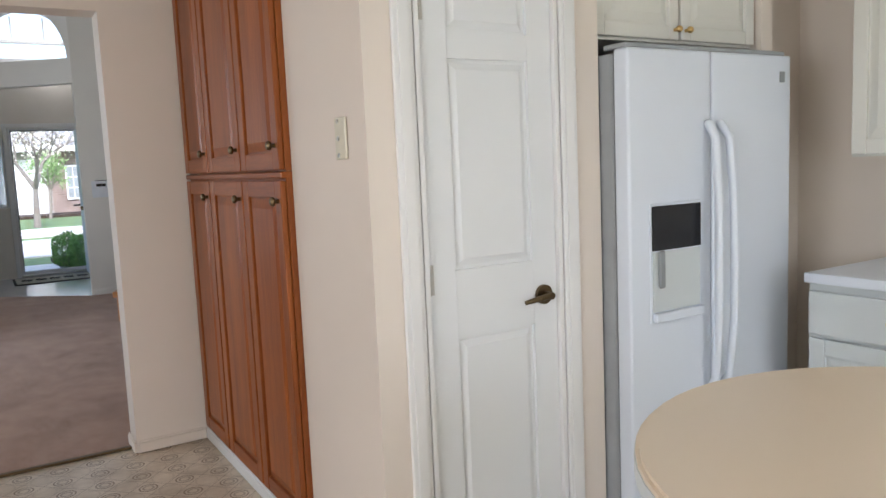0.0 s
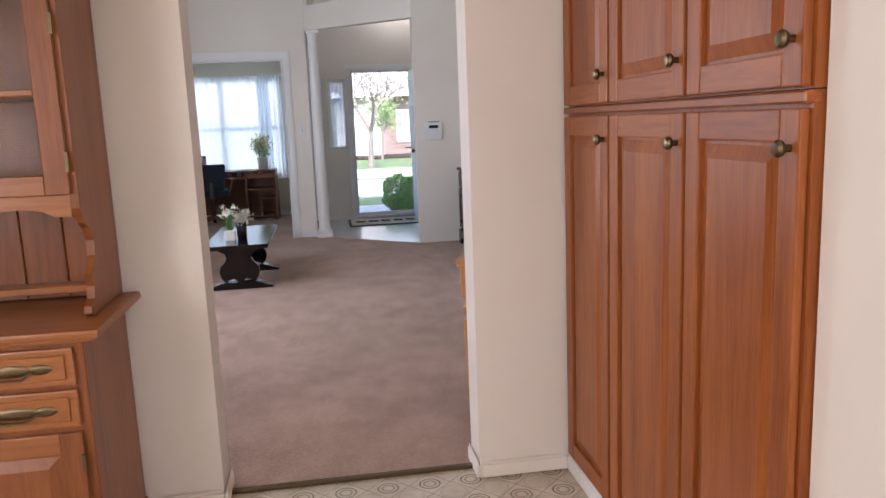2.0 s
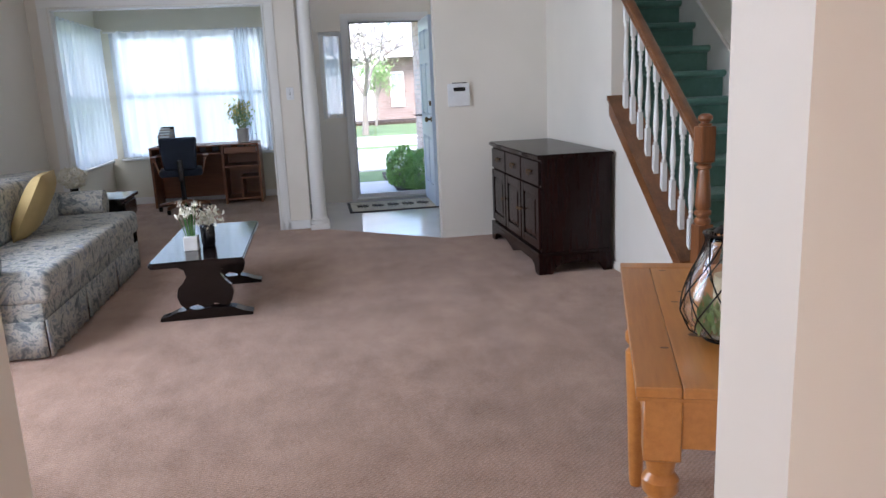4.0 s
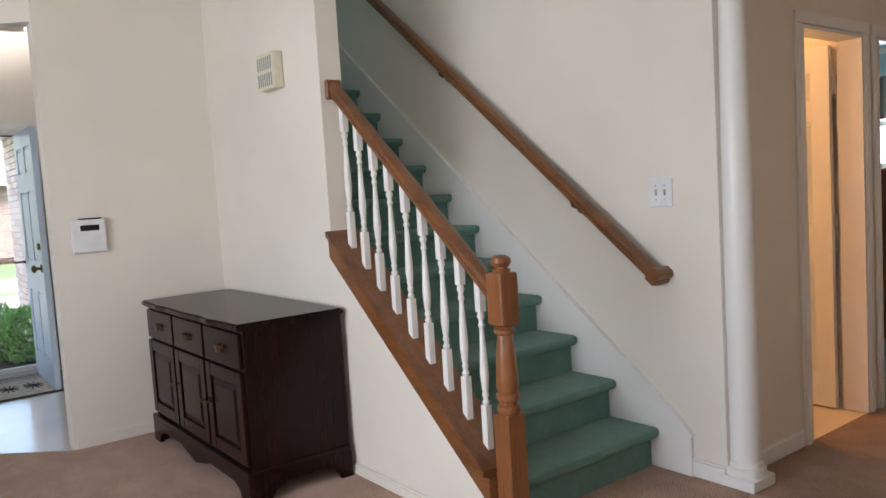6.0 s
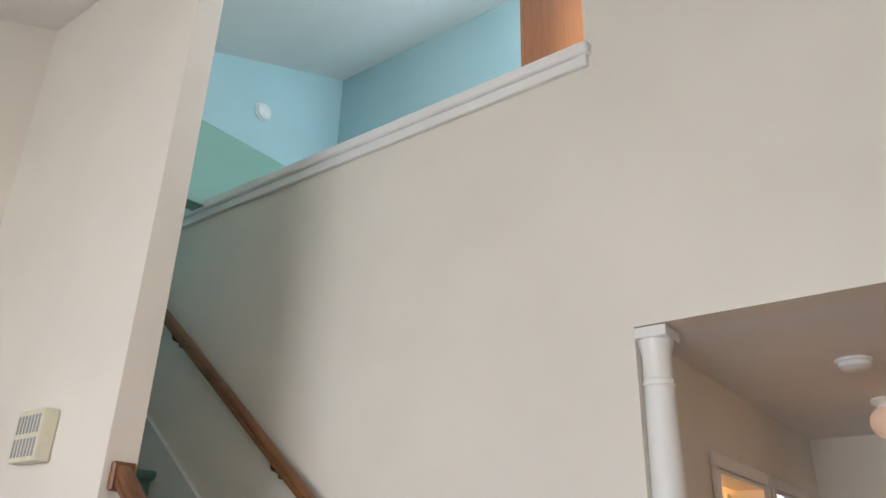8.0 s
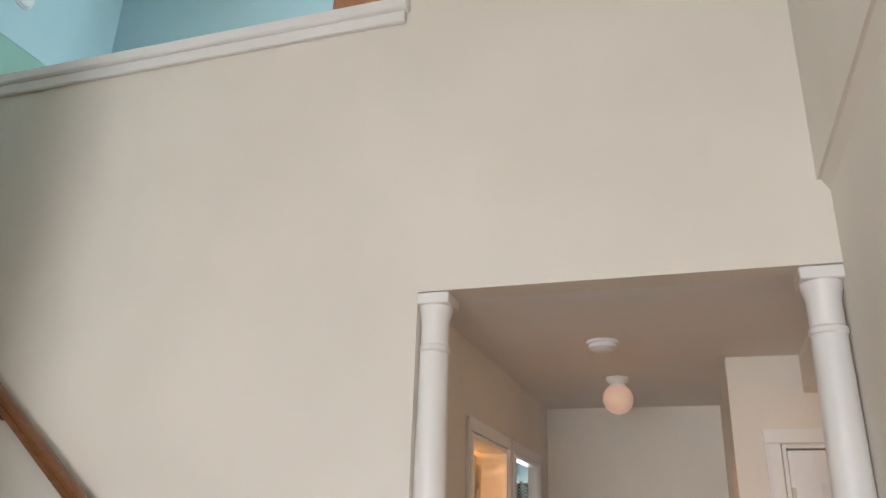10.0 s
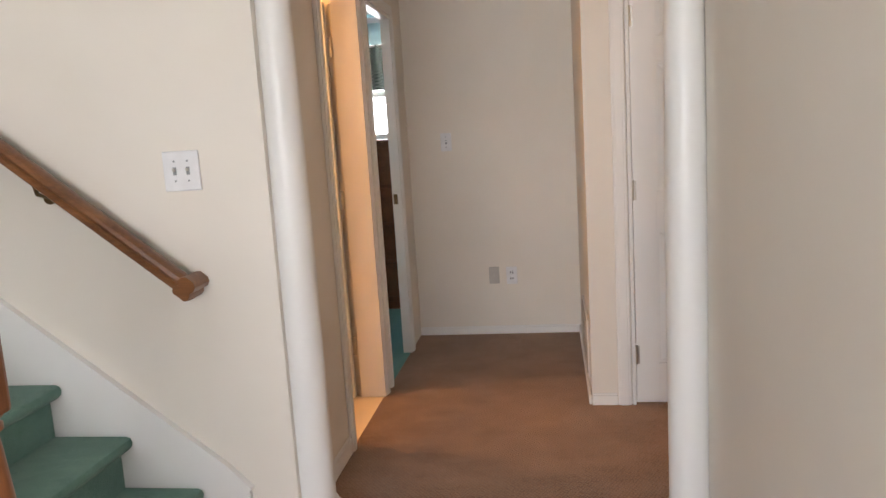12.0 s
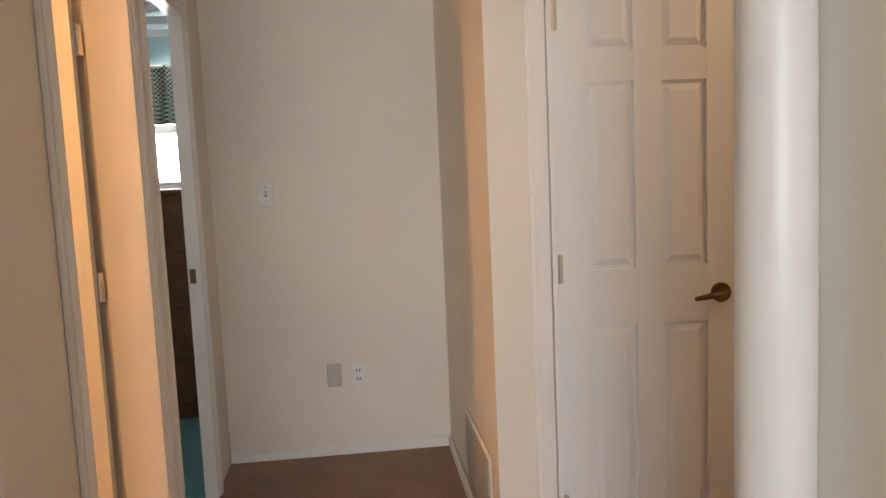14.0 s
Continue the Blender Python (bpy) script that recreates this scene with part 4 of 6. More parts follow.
bm = prism(bmesh.new(), [(7.128 + u * ca - v * sa, wrail_z(7.128) + u * sa + v * ca) for u, v in PROF], "x", 3.304, 3.4085)
part("return_end", bm, RAILW, rail, "", True)
for y in (7.62, 8.62, 9.6):
    z = wrail_z(y) - 0.036
    bm = rod(bmesh.new(), (3.335, y, z - 0.004), (3.345, y, z - 0.035), 0.007, n=8)
    rod(bm, (3.345, y, z - 0.035), (3.405, y, z - 0.05), 0.007, n=8)
    rod(bm, (3.402, y, z - 0.05), (3.4085, y, z - 0.05), 0.024, n=12)
    part("bracket", bm, ANTIQUE, rail, "dark bronze rail bracket", True)

# ---- kitchen things ----


def raised_front(name, parent, x0, x1, y0, y1, z0, z1, mat, mat_x, axis, out, frame=0.055, t=0.02, arch=False):
    """A frame-and-panel cabinet front as one part with rails, stiles and a raised panel under it. axis: the thin axis."""
    lo = y0 if axis == "x" else x0
    hi = y1 if axis == "x" else x1
    p = x0 if axis == "x" else y0

    def dims(a0, a1, p0, p1, zz0, zz1):
        q0, q1 = sorted((p + out * p0, p + out * p1))
        return (q0, q1, a0, a1, zz0, zz1) if axis == "x" else (a0, a1, q0, q1, zz0, zz1)

    d = part(name, solid(*dims(lo + 0.01, hi - 0.01, 0.0, t * 0.35, z0 + 0.01, z1 - 0.01)), mat, parent)
    for a0, a1 in ((lo, lo + frame), (hi - frame, hi)):
        part("stile", solid(*dims(a0, a1, 0.0, t, z0, z1), bevel=0.004, seg=2), mat, d)
    for b0, b1 in ((z0, z0 + frame), (z1 - frame, z1)):
        part("rail", solid(*dims(lo + frame, hi - frame, 0.0, t - 0.001, b0, b1), bevel=0.004, seg=2), mat_x, d)
    bm = bmesh.new()
    i, j = frame + 0.008, frame + 0.040
    pa, pb = p + out * t * 0.40, p + out * t * 0.92

    def v(a, z, q):
        return bm.verts.new((q, a, z) if axis == "x" else (a, q, z))
    A = [v(a, z, pa) for a, z in ((lo + i, z0 + i), (hi - i, z0 + i), (hi - i, z1 - i), (lo + i, z1 - i))]
    B = [v(a, z, pb) for a, z in ((lo + j, z0 + j), (hi - j, z0 + j), (hi - j, z1 - j), (lo + j, z1 - j))]
    bm.faces.new(B)
    for k in range(4):
        bm.faces.new((A[k], A[(k + 1) % 4], B[(k + 1) % 4], B[k]))
    part("raised_panel", bm, mat, d)
    return d


def knob_on(parent, x, y, z, vec, mat, r=0.015, label="antique brass knob"):
    bm = lathe(bmesh.new(), [(r * 0.45, 0), (r * 0.4, 0.012), (r * 0.9, 0.017), (r, 0.024), (r * 0.7, 0.031), (r * 0.15, 0.033)], 12)
    q = Vector(vec).to_track_quat("Z", "Y").to_matrix().to_4x4()
    bm.transform(Matrix.Translation((x, y, z)) @ q)
    part("knob", bm, mat, parent, label, True)


CY = [4.090, 3.665, 3.183, 2.735]
for upper in (False, True):
    z0, z1 = (1.352, 2.30) if upper else (0.066, 1.322)
    for k in range(3):
        y1, y0 = CY[k], CY[k + 1]
        cab = thing("wall_cabinet" if upper else "pantry_cabinet", Matrix(), "reddish oak raised-panel pantry cabinet, door closed", "cabinet", "oak pantry cabinets")
        part("body", solid(1.245, 1.598, y0 + 0.001, y1 - 0.001, z0 - (0.0 if upper else 0.006), z1 + (0.015 if upper else 0.028)), OAK, cab)
        d = raised_front("door", cab, 1.244, 1.244, y0 + 0.008, y1 - 0.008, z0 + 0.004, z1 - 0.004, OAK, OAK_X, "x", -1, 0.062)
        kz = z0 + 0.088 if upper else z1 - 0.075
        knob_on(d, 1.224, y0 + 0.036, kz, (-1, 0, 0), ANTIQUE, 0.017)
bm = solid(1.226, 1.262, 2.735, 4.092, 1.326, 1.349, bevel=0.004)
setting("trim_cabinet_rail", bm, OAK_X, "oak rail between the upper and lower cabinets", "trim")

plate = thing("intercom_plate", at(1.2635, 2.295, 1.44), "ivory three-screw wall plate", "wall plate")
part("plate", solid(-0.008, 0.0, -0.037, 0.037, -0.062, 0.062, bevel=0.003), IVORY, plate)
for z in (-0.05, 0.0, 0.05):
    bm = rod(bmesh.new(), (-0.011, 0.01, z), (-0.007, 0.01, z), 0.007, n=10)
    box(bm, -0.0125, -0.0105, 0.004, 0.016, z - 0.0015, z + 0.0015)
    part("screw", bm, STEEL, plate)

fr = thing("refrigerator", at(2.142, 2.012), "white side-by-side refrigerator with ice dispenser", "refrigerator")
W, HF = 0.862, 1.70
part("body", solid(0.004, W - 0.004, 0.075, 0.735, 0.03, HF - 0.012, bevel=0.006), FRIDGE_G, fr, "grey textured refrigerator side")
sp = 0.408
part("freezer_door", solid(0.0, sp - 0.004, 0.0, 0.066, 0.09, HF, bevel=0.012, seg=3), FRIDGE, fr, "", True)
fd = part("fridge_door", solid(sp + 0.004, W, 0.0, 0.066, 0.09, HF, bevel=0.012, seg=3), FRIDGE, fr, "", True)
part("kick_grille", solid(0.01, W - 0.01, 0.05, 0.075, 0.0, 0.085), GREYP, fr)
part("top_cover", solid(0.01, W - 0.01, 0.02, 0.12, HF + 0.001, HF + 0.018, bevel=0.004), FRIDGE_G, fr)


def arched_handle(bm, x, s):
    pts = [(x, -0.012, 0.50), (x + s * 0.004, -0.045, 0.55), (x + s * 0.008, -0.062, 0.75), (x + s * 0.008, -0.064, 0.98), (x + s * 0.006, -0.060, 1.2), (x + s * 0.002, -0.045, 1.40), (x, -0.012, 1.45)]
    for a, b in zip(pts, pts[1:]):
        rod(bm, a, b, 0.015, n=12)
        bmesh.ops.create_uvsphere(bm, u_segments=10, v_segments=6, radius=0.015, matrix=Matrix.Translation(b))
    return bm


for x, s in ((sp - 0.033, -1), (sp + 0.033, 1)):
    part("handle", arched_handle(bmesh.new(), x, s), FRIDGE, fr, "white arched handle", True)
disp = part("dispenser", solid(0.088, 0.342, -0.006, 0.001, 0.782, 1.19, bevel=0.003), FRIDGE, fr, "ice and water dispenser")
part("control_panel", solid(0.094, 0.336, -0.011, -0.0065, 1.03, 1.18, bevel=0.003), BLACKP, disp, "glossy black control panel")
bm = solid(0.098, 0.332, -0.0085, -0.0065, 0.82, 1.025, bevel=0.002)
part("recess", bm, CABG, disp, "pale grey dispenser recess")
part("paddle", solid(0.12, 0.15, -0.02, -0.0088, 0.90, 1.03, bevel=0.006), GREYP, disp)
part("tray", solid(0.094, 0.336, -0.028, -0.0065, 0.786, 0.818, bevel=0.004), FRIDGE, disp)
part("badge", solid(0.79, 0.82, -0.004, 0.001, 1.60, 1.64, bevel=0.002), GREYP, fr)

for k in range(2):
    x0 = 2.150 + k * 0.435
    c = thing("fridge_cabinet", Matrix(), "white cabinet above the refrigerator, door closed", "cabinet", "white kitchen cabinets")
    part("body", solid(x0, x0 + 0.433, 2.20, 2.745, 1.755, 2.30), CABW, c)
    d = raised_front("door", c, x0 + 0.006, x0 + 0.427, 2.199, 2.199, 1.765, 2.29, CABW, CABW, "y", -1, 0.05)
    kx = x0 + 0.405 if k == 0 else x0 + 0.028
    knob_on(d, kx, 2.179, 1.80, (0, -1, 0), BRASS, 0.013, "small brass knob")
for k in range(3):
    y1 = 1.832 - k * 0.62
    c = thing("base_cabinet", Matrix(), "pale grey-white base cabinet with drawer, closed", "cabinet", "white kitchen cabinets")
    part("body", solid(2.855, 3.495, y1 - 0.618, y1, 0.10, 0.872), CABG, c)
    part("toe_kick", solid(2.91, 3.495, y1 - 0.618, y1, 0.0, 0.10), GREYP, c)
    dr = part("drawer_front", solid(2.828, 2.854, y1 - 0.61, y1 - 0.012, 0.69, 0.845, bevel=0.005, seg=2), CABG, c)
    knob_on(dr, 2.828, y1 - 0.31, 0.77, (-1, 0, 0), BRASS, 0.014, "small brass knob")
    raised_front("door", c, 2.854, 2.854, y1 - 0.61, y1 - 0.012, 0.115, 0.675, CABG, CABG, "x", -1, 0.06)
wt = thing("worktop", Matrix(), "white laminate worktop along the wall", "worktop")
part("slab", solid(2.822, 3.498, -1.5, 1.836, 0.874, 0.91, bevel=0.006, seg=2), FRIDGE, wt)
part("backsplash", solid(3.478, 3.498, -1.5, 1.836, 0.911, 1.01, bevel=0.004), FRIDGE, wt)
for k in range(2):
    y1 = 1.87 - k * 0.62
    c = thing("upper_cabinet", Matrix(), "white wall-hung kitchen cabinet, door closed", "cabinet", "white kitchen cabinets")
    part("body", solid(3.175, 3.497, y1 - 0.618, y1, 1.31, 2.30), CABW, c)
    raised_front("door", c, 3.174, 3.174, y1 - 0.61, y1 - 0.008, 1.32, 2.29, CABW, CABW, "x", -1, 0.055)

isl = thing("kitchen_island", Matrix(), "kitchen island with a rounded cream laminate top", "island")


def rounded(r, cx, cy, y_end):
    pts = [(cx + r * math.cos(math.pi * k / 28), cy + r * math.sin(math.pi * k / 28)) for k in range(29)]
    return pts + [(cx - r, y_end), (cx + r, y_end)]


bm = prism(bmesh.new(), rounded(0.49, 1.505, 0.70, -0.9), "z", 0.872, 0.91)
bmesh.ops.bevel(bm, geom=[e for e in bm.edges if abs(e.verts[0].co.z - e.verts[1].co.z) < 0.001 and e.verts[0].co.z > 0.9], offset=0.006, segments=2, affect="EDGES")
part("top", bm, COUNTER, isl)
bm = prism(bmesh.new(), rounded(0.492, 1.505, 0.70, -0.902), "z", 0.868, 0.896)
part("edge_band", bm, CABG, isl, "grey laminate edge band")
part("body", prism(bmesh.new(), rounded(0.36, 1.505, 0.55, -0.85), "z", 0.0, 0.867), CABW, isl)

# hutch against the kitchen wall
hu = thing("china_hutch", at(-0.90, 3.85), "maple china hutch with glass doors, drawers and carved brackets", "hutch")
part("lower_body", solid(-0.60, 0.60, -0.21, 0.235, 0.08, 0.765, bevel=0.003), MAPLE, hu)
part("plinth", solid(-0.61, 0.61, -0.22, 0.238, 0.0, 0.08, bevel=0.008), MAPLE_X, hu)
bm = solid(-0.655, 0.655, -0.25, 0.243, 0.778, 0.803, bevel=0.008, seg=2)
box(bm, -0.635, 0.635, -0.23, 0.24, 0.765, 0.778, bevel=0.004)
part("deck", bm, MAPLE_X, hu)
for k, (z0, z1) in enumerate(((0.645, 0.752), (0.525, 0.632))):
    for s in (-1, 1):
        x0, x1 = (0.01, 0.575) if s > 0 else (-0.575, -0.01)
        dr = part("drawer", solid(x0, x1, -0.226, -0.211, z0, z1, bevel=0.006, seg=2), MAPLE_X, hu)
        part("drawer_panel", solid(x0 + 0.022, x1 - 0.022, -0.231, -0.2265, z0 + 0.018, z1 - 0.018, bevel=0.003), MAPLE_X, dr)
        xm, zm = (x0 + x1) / 2 + s * 0.12, (z0 + z1) / 2
        bm = bmesh.new()
        for u in (-0.075, 0.075):
            bmesh.ops.create_uvsphere(bm, u_segments=8, v_segments=5, radius=0.02, matrix=Matrix.Translation((xm + u, -0.233, zm)) @ Matrix.Diagonal((1.7, 0.2, 0.75, 1)))
        bmesh.ops.create_uvsphere(bm, u_segments=8, v_segments=5, radius=0.02, matrix=Matrix.Translation((xm, -0.233, zm)) @ Matrix.Diagonal((3.2, 0.18, 0.9, 1)))
        for a, b in (((-0.06, 0.0), (-0.03, -0.022)), ((-0.03, -0.022), (0.03, -0.022)), ((0.03, -0.022), (0.06, 0.0))):
            rod(bm, (xm + a[0], -0.246, zm + a[1]), (xm + b[0], -0.246, zm + b[1]), 0.004, n=6)
        part("bail_pull", bm, ANTIQUE, dr, "aged brass bail pull", True)
for s in (-1, 1):
    x0, x1 = (0.01, 0.575) if s > 0 else (-0.575, -0.01)
    d = raised_front("cupboard_door", hu, x0, x1, -0.211, -0.211, 0.10, 0.508, MAPLE, MAPLE_X, "y", -1, 0.06, 0.018)
    for z in (0.16, 0.42):
        part("hinge", solid(x1 - 0.006 if s > 0 else x0 - 0.004, x1 + 0.004 if s > 0 else x0 + 0.006, -0.236, -0.2295, z - 0.025, z + 0.025), ANTIQUE, d)
# upper part: sides with a scrolled lower bracket
for s in (-1, 1):
    prof = [(0.235, 0.805), (-0.085, 0.805), (-0.10, 0.815), (-0.095, 0.835), (-0.06, 0.85), (-0.05, 0.885), (-0.062, 0.92), (-0.035, 0.935), (-0.01, 0.97), (-0.005, 1.015), (-0.03, 1.055), (-0.07, 1.075), (-0.088, 1.095), (-0.10, 1.12), (-0.10, 1.80), (0.235, 1.80)]
    x0, x1 = (0.578, 0.600) if s > 0 else (-0.600, -0.578)
    part("side_panel", prism(bmesh.new(), prof, "x", x0, x1), MAPLE, hu)
part("back", solid(-0.577, 0.577, 0.215, 0.235, 0.805, 1.80), MAPLE, hu)
for k in range(9):
    part("back_board", solid(-0.575 + k * 0.128, -0.575 + k * 0.128 + 0.125, 0.206, 0.2145, 0.806, 1.134, bevel=0.003), MAPLE, hu)
part("plate_rail", solid(-0.577, 0.577, 0.13, 0.205, 0.833, 0.858, bevel=0.004), MAPLE_X, hu)
part("shelf_bottom", solid(-0.577, 0.577, -0.08, 0.214, 1.135, 1.155), MAPLE_X, hu)
ap = [(-0.577, 1.158), (-0.577, 1.095), (-0.53, 1.098), (-0.50, 1.115), (-0.45, 1.122), (-0.36, 1.118), (0.36, 1.118), (0.45, 1.122), (0.50, 1.115), (0.53, 1.098), (0.577, 1.095), (0.577, 1.158)]
part("apron", prism(bmesh.new(), ap, "y", -0.098, -0.081), MAPLE_X, hu)
part("middle_shelf", solid(-0.577, 0.577, -0.06, 0.214, 1.43, 1.448), MAPLE_X, hu)
for s in (-1, 1):
    x0, x1 = (0.006, 0.585) if s > 0 else (-0.585, -0.006)
    d = part("glass_door", solid(x0, x0 + 0.065, -0.118, -0.099, 1.16, 1.79, bevel=0.004, seg=2), MAPLE, hu, "maple door with small glass panes")
    part("stile", solid(x1 - 0.065, x1, -0.118, -0.099, 1.16, 1.79, bevel=0.004, seg=2), MAPLE, d)
    for z0, z1 in ((1.16, 1.215), (1.735, 1.79)):
        part("rail", solid(x0 + 0.065, x1 - 0.065, -0.117, -0.10, z0, z1, bevel=0.004, seg=2), MAPLE_X, d)
    for z in (1.44,):
        part("glazing_bar", solid(x0 + 0.065, x1 - 0.065, -0.116, -0.101, z - 0.009, z + 0.009, bevel=0.003), MAPLE_X, d)
    part("pane", solid(x0 + 0.066, x1 - 0.066, -0.1105, -0.1075, 1.216, 1.734), GLASS, d, "clear cabinet glass")
    for z in (1.25, 1.62):
        part("hinge", solid(x1 - 0.003 if s > 0 else x0 - 0.007, x1 + 0.007 if s > 0 else x0 + 0.003, -0.124, -0.1185, z - 0.028, z + 0.028), ANTIQUE, d)
bm = solid(-0.615, 0.615, -0.125, 0.238, 1.80, 1.832, bevel=0.004)
box(bm, -0.63, 0.63, -0.14, 0.239, 1.8325, 1.848, bevel=0.004)
prism(bm, [(-0.14, 1.848), (-0.152, 1.862), (-0.175, 1.888), (-0.18, 1.91), (0.239, 1.91), (0.239, 1.848)], "x", -0.66, 0.66)
part("cornice", bm, MAPLE_X, hu)


# ---- living room things ----
ch = thing("sideboard", at(2.055, 8.885), "dark cherry sideboard with three drawers above three doors", "sideboard")
X0, X1, YA, YB, HT = -0.235, 0.265, -0.685, 0.685, 0.825
part("carcass", solid(X0, X1, YA, YB, 0.13, HT - 0.03, bevel=0.003), CHERRY, ch)
bm = bmesh.new()
pts = [(X1 + 0.005, YA - 0.02), (X0 - 0.03, YA - 0.02), (X0 - 0.036, YA + 0.20), (X0 - 0.05, YA + 0.30), (X0 - 0.036, YA + 0.42), (X0 - 0.044, 0.0), (X0 - 0.036, YB - 0.42), (X0 - 0.05, YB - 0.30), (X0 - 0.036, YB - 0.20), (X0 - 0.03, YB + 0.02), (X1 + 0.005, YB + 0.02)]
prism(bm, pts, "z", HT - 0.032, HT)
bmesh.ops.bevel(bm, geom=[e for e in bm.edges if abs(e.verts[0].co.z - e.verts[1].co.z) < 0.001], offset=0.008, segments=2, affect="EDGES")
part("top", bm, CHERRY, ch, "polished cherry top with a shaped edge")
third = (YB - YA) / 3
for k in range(3):
    y0, y1 = YA + k * third + 0.012, YA + (k + 1) * third - 0.012
    dr = part("drawer", solid(X0 - 0.016, X0 - 0.001, y0, y1, 0.615, 0.775, bevel=0.006, seg=2), CHERRY, ch)
    ym = (y0 + y1) / 2
    bm = bmesh.new()
    for u in (-0.03, 0.03):
        rod(bm, (X0 - 0.017, ym + u, 0.70), (X0 - 0.032, ym + u, 0.70), 0.008, n=8)
    for a, b in (((-0.03, 0.0), (-0.018, -0.028)), ((-0.018, -0.028), (0.018, -0.028)), ((0.018, -0.028), (0.03, 0.0))):
        rod(bm, (X0 - 0.03, ym + a[0], 0.70 + a[1]), (X0 - 0.03, ym + b[0], 0.70 + b[1]), 0.004, n=6)
    part("drop_pull", bm, ANTIQUE, dr, "dark brass drop pull", True)
    d = raised_front("door", ch, X0 - 0.001, X0 - 0.001, y0, y1, 0.175, 0.60, CHERRY, CHERRY, "x", -1, 0.06, 0.018)
    ky = y0 + 0.02 if k == 1 else (y1 - 0.02 if k == 0 else y0 + 0.02)
    knob_on(d, X0 - 0.019, ky, 0.40, (-1, 0, 0), ANTIQUE, 0.010, "small dark brass knob")
bm = solid(X0 - 0.028, X1, YA - 0.012, YB + 0.012, 0.128, 0.155, bevel=0.007, seg=2)
part("base_moulding", bm, CHERRY, ch)
ap = [(YA - 0.01, 0.128), (YA - 0.01, 0.0), (YA + 0.085, 0.0), (YA + 0.11, 0.05), (YA + 0.17, 0.075), (-0.22, 0.08), (-0.14, 0.06), (-0.06, 0.045), (0.0, 0.03), (0.06, 0.045), (0.14, 0.06), (0.22, 0.08), (YB - 0.17, 0.075), (YB - 0.11, 0.05), (YB - 0.085, 0.0), (YB + 0.01, 0.0), (YB + 0.01, 0.128)]
part("front_apron", prism(bmesh.new(), ap, "x", X0 - 0.026, X0 + 0.0), CHERRY, ch)
for s in (-1, 1):
    sp_ = [(X0, 0.128), (X0, 0.0), (X0 + 0.07, 0.0), (X0 + 0.10, 0.05), (X0 + 0.16, 0.075), (X1 - 0.14, 0.075), (X1 - 0.09, 0.05), (X1 - 0.06, 0.0), (X1, 0.0), (X1, 0.128)]
    y0, y1 = (YA - 0.011, YA + 0.012) if s < 0 else (YB - 0.012, YB + 0.011)
    part("side_apron", prism(bmesh.new(), sp_, "y", y0, y1), CHERRY, ch)

ct = thing("coffee_table", at(-0.375, 8.32), "glossy black trestle coffee table with scrolled ends", "coffee table")
bm = bmesh.new()
prism(bm, [(-0.265, -0.62), (-0.24, -0.635), (0.0, -0.625), (0.24, -0.635), (0.265, -0.62), (0.265, 0.62), (0.24, 0.635), (0.0, 0.625), (-0.24, 0.635), (-0.265, 0.62)], "z", 0.362, 0.398)
bmesh.ops.bevel(bm, geom=[e for e in bm.edges if abs(e.verts[0].co.z - e.verts[1].co.z) < 0.001], offset=0.008, segments=2, affect="EDGES")
part("tabletop", bm, BLACKW, ct)
for y in (-0.40, 0.40):
    half = [(0.0, 0.055), (0.05, 0.085), (0.09, 0.075), (0.12, 0.06), (0.15, 0.09), (0.165, 0.14), (0.155, 0.19), (0.12, 0.225), (0.10, 0.26), (0.11, 0.30), (0.16, 0.325), (0.165, 0.345), (0.20, 0.35), (0.20, 0.361)]
    prof = half + [(-x, z) for x, z in reversed(half) if x > 0]
    bm = prism(bmesh.new(), prof, "y", y - 0.022, y + 0.022)
    part("trestle_end", bm, BLACKW, ct)
    foot = [(-0.27, 0.0), (-0.27, 0.018), (-0.22, 0.03), (-0.17, 0.052), (-0.12, 0.06), (0.12, 0.06), (0.17, 0.052), (0.22, 0.03), (0.27, 0.018), (0.27, 0.0)]
    part("foot", prism(bmesh.new(), foot, "y", y - 0.05, y + 0.05), BLACKW, ct)
part("stretcher", solid(-0.02, 0.02, -0.378, 0.378, 0.15, 0.21, bevel=0.005), BLACKW, ct)


def leaf_cloud(bm, n, place, size, rng):
    for _ in range(n):
        p = place(rng)
        q = Euler((rng.uniform(0, 6.3), rng.uniform(0, 6.3), rng.uniform(0, 6.3))).to_matrix()
        s = size * rng.uniform(0.6, 1.3)
        vs = [bm.verts.new(Vector(p) + q @ Vector(v)) for v in ((-s, 0, 0), (0, -s * 0.5, s * 0.12), (s, 0, 0), (0, s * 0.5, s * 0.12))]
        bm.faces.new(vs)


rng = random.Random(4)
pot = thing("flower_pot", at(-0.44, 8.02, 0.398), "square white pot of cream narcissus flowers", "flower pot")
part("pot", solid(-0.042, 0.042, -0.042, 0.042, 0.0, 0.085, bevel=0.004), POTM, pot)
bm = bmesh.new()
tips = []
for k in range(22):
    a, r = rng.uniform(0, 6.28), rng.uniform(0.0, 0.03)
    tip = (r * math.cos(a) * 2.2, r * math.sin(a) * 2.2, rng.uniform(0.20, 0.30))
    rod(bm, (r * math.cos(a), r * math.sin(a), 0.08), tip, 0.003, 0.002, n=5)
    if k % 2:
        tips.append(tip)
part("stems", bm, LEAF, pot, "green stems")
bm = bmesh.new()
for t in tips:
    leaf_cloud(bm, 16, lambda g: (t[0] + g.gauss(0, 0.012), t[1] + g.gauss(0, 0.012), t[2] + g.gauss(0, 0.012)), 0.013, rng)
part("bouquet", bm, PETAL, pot, "cream narcissus heads")
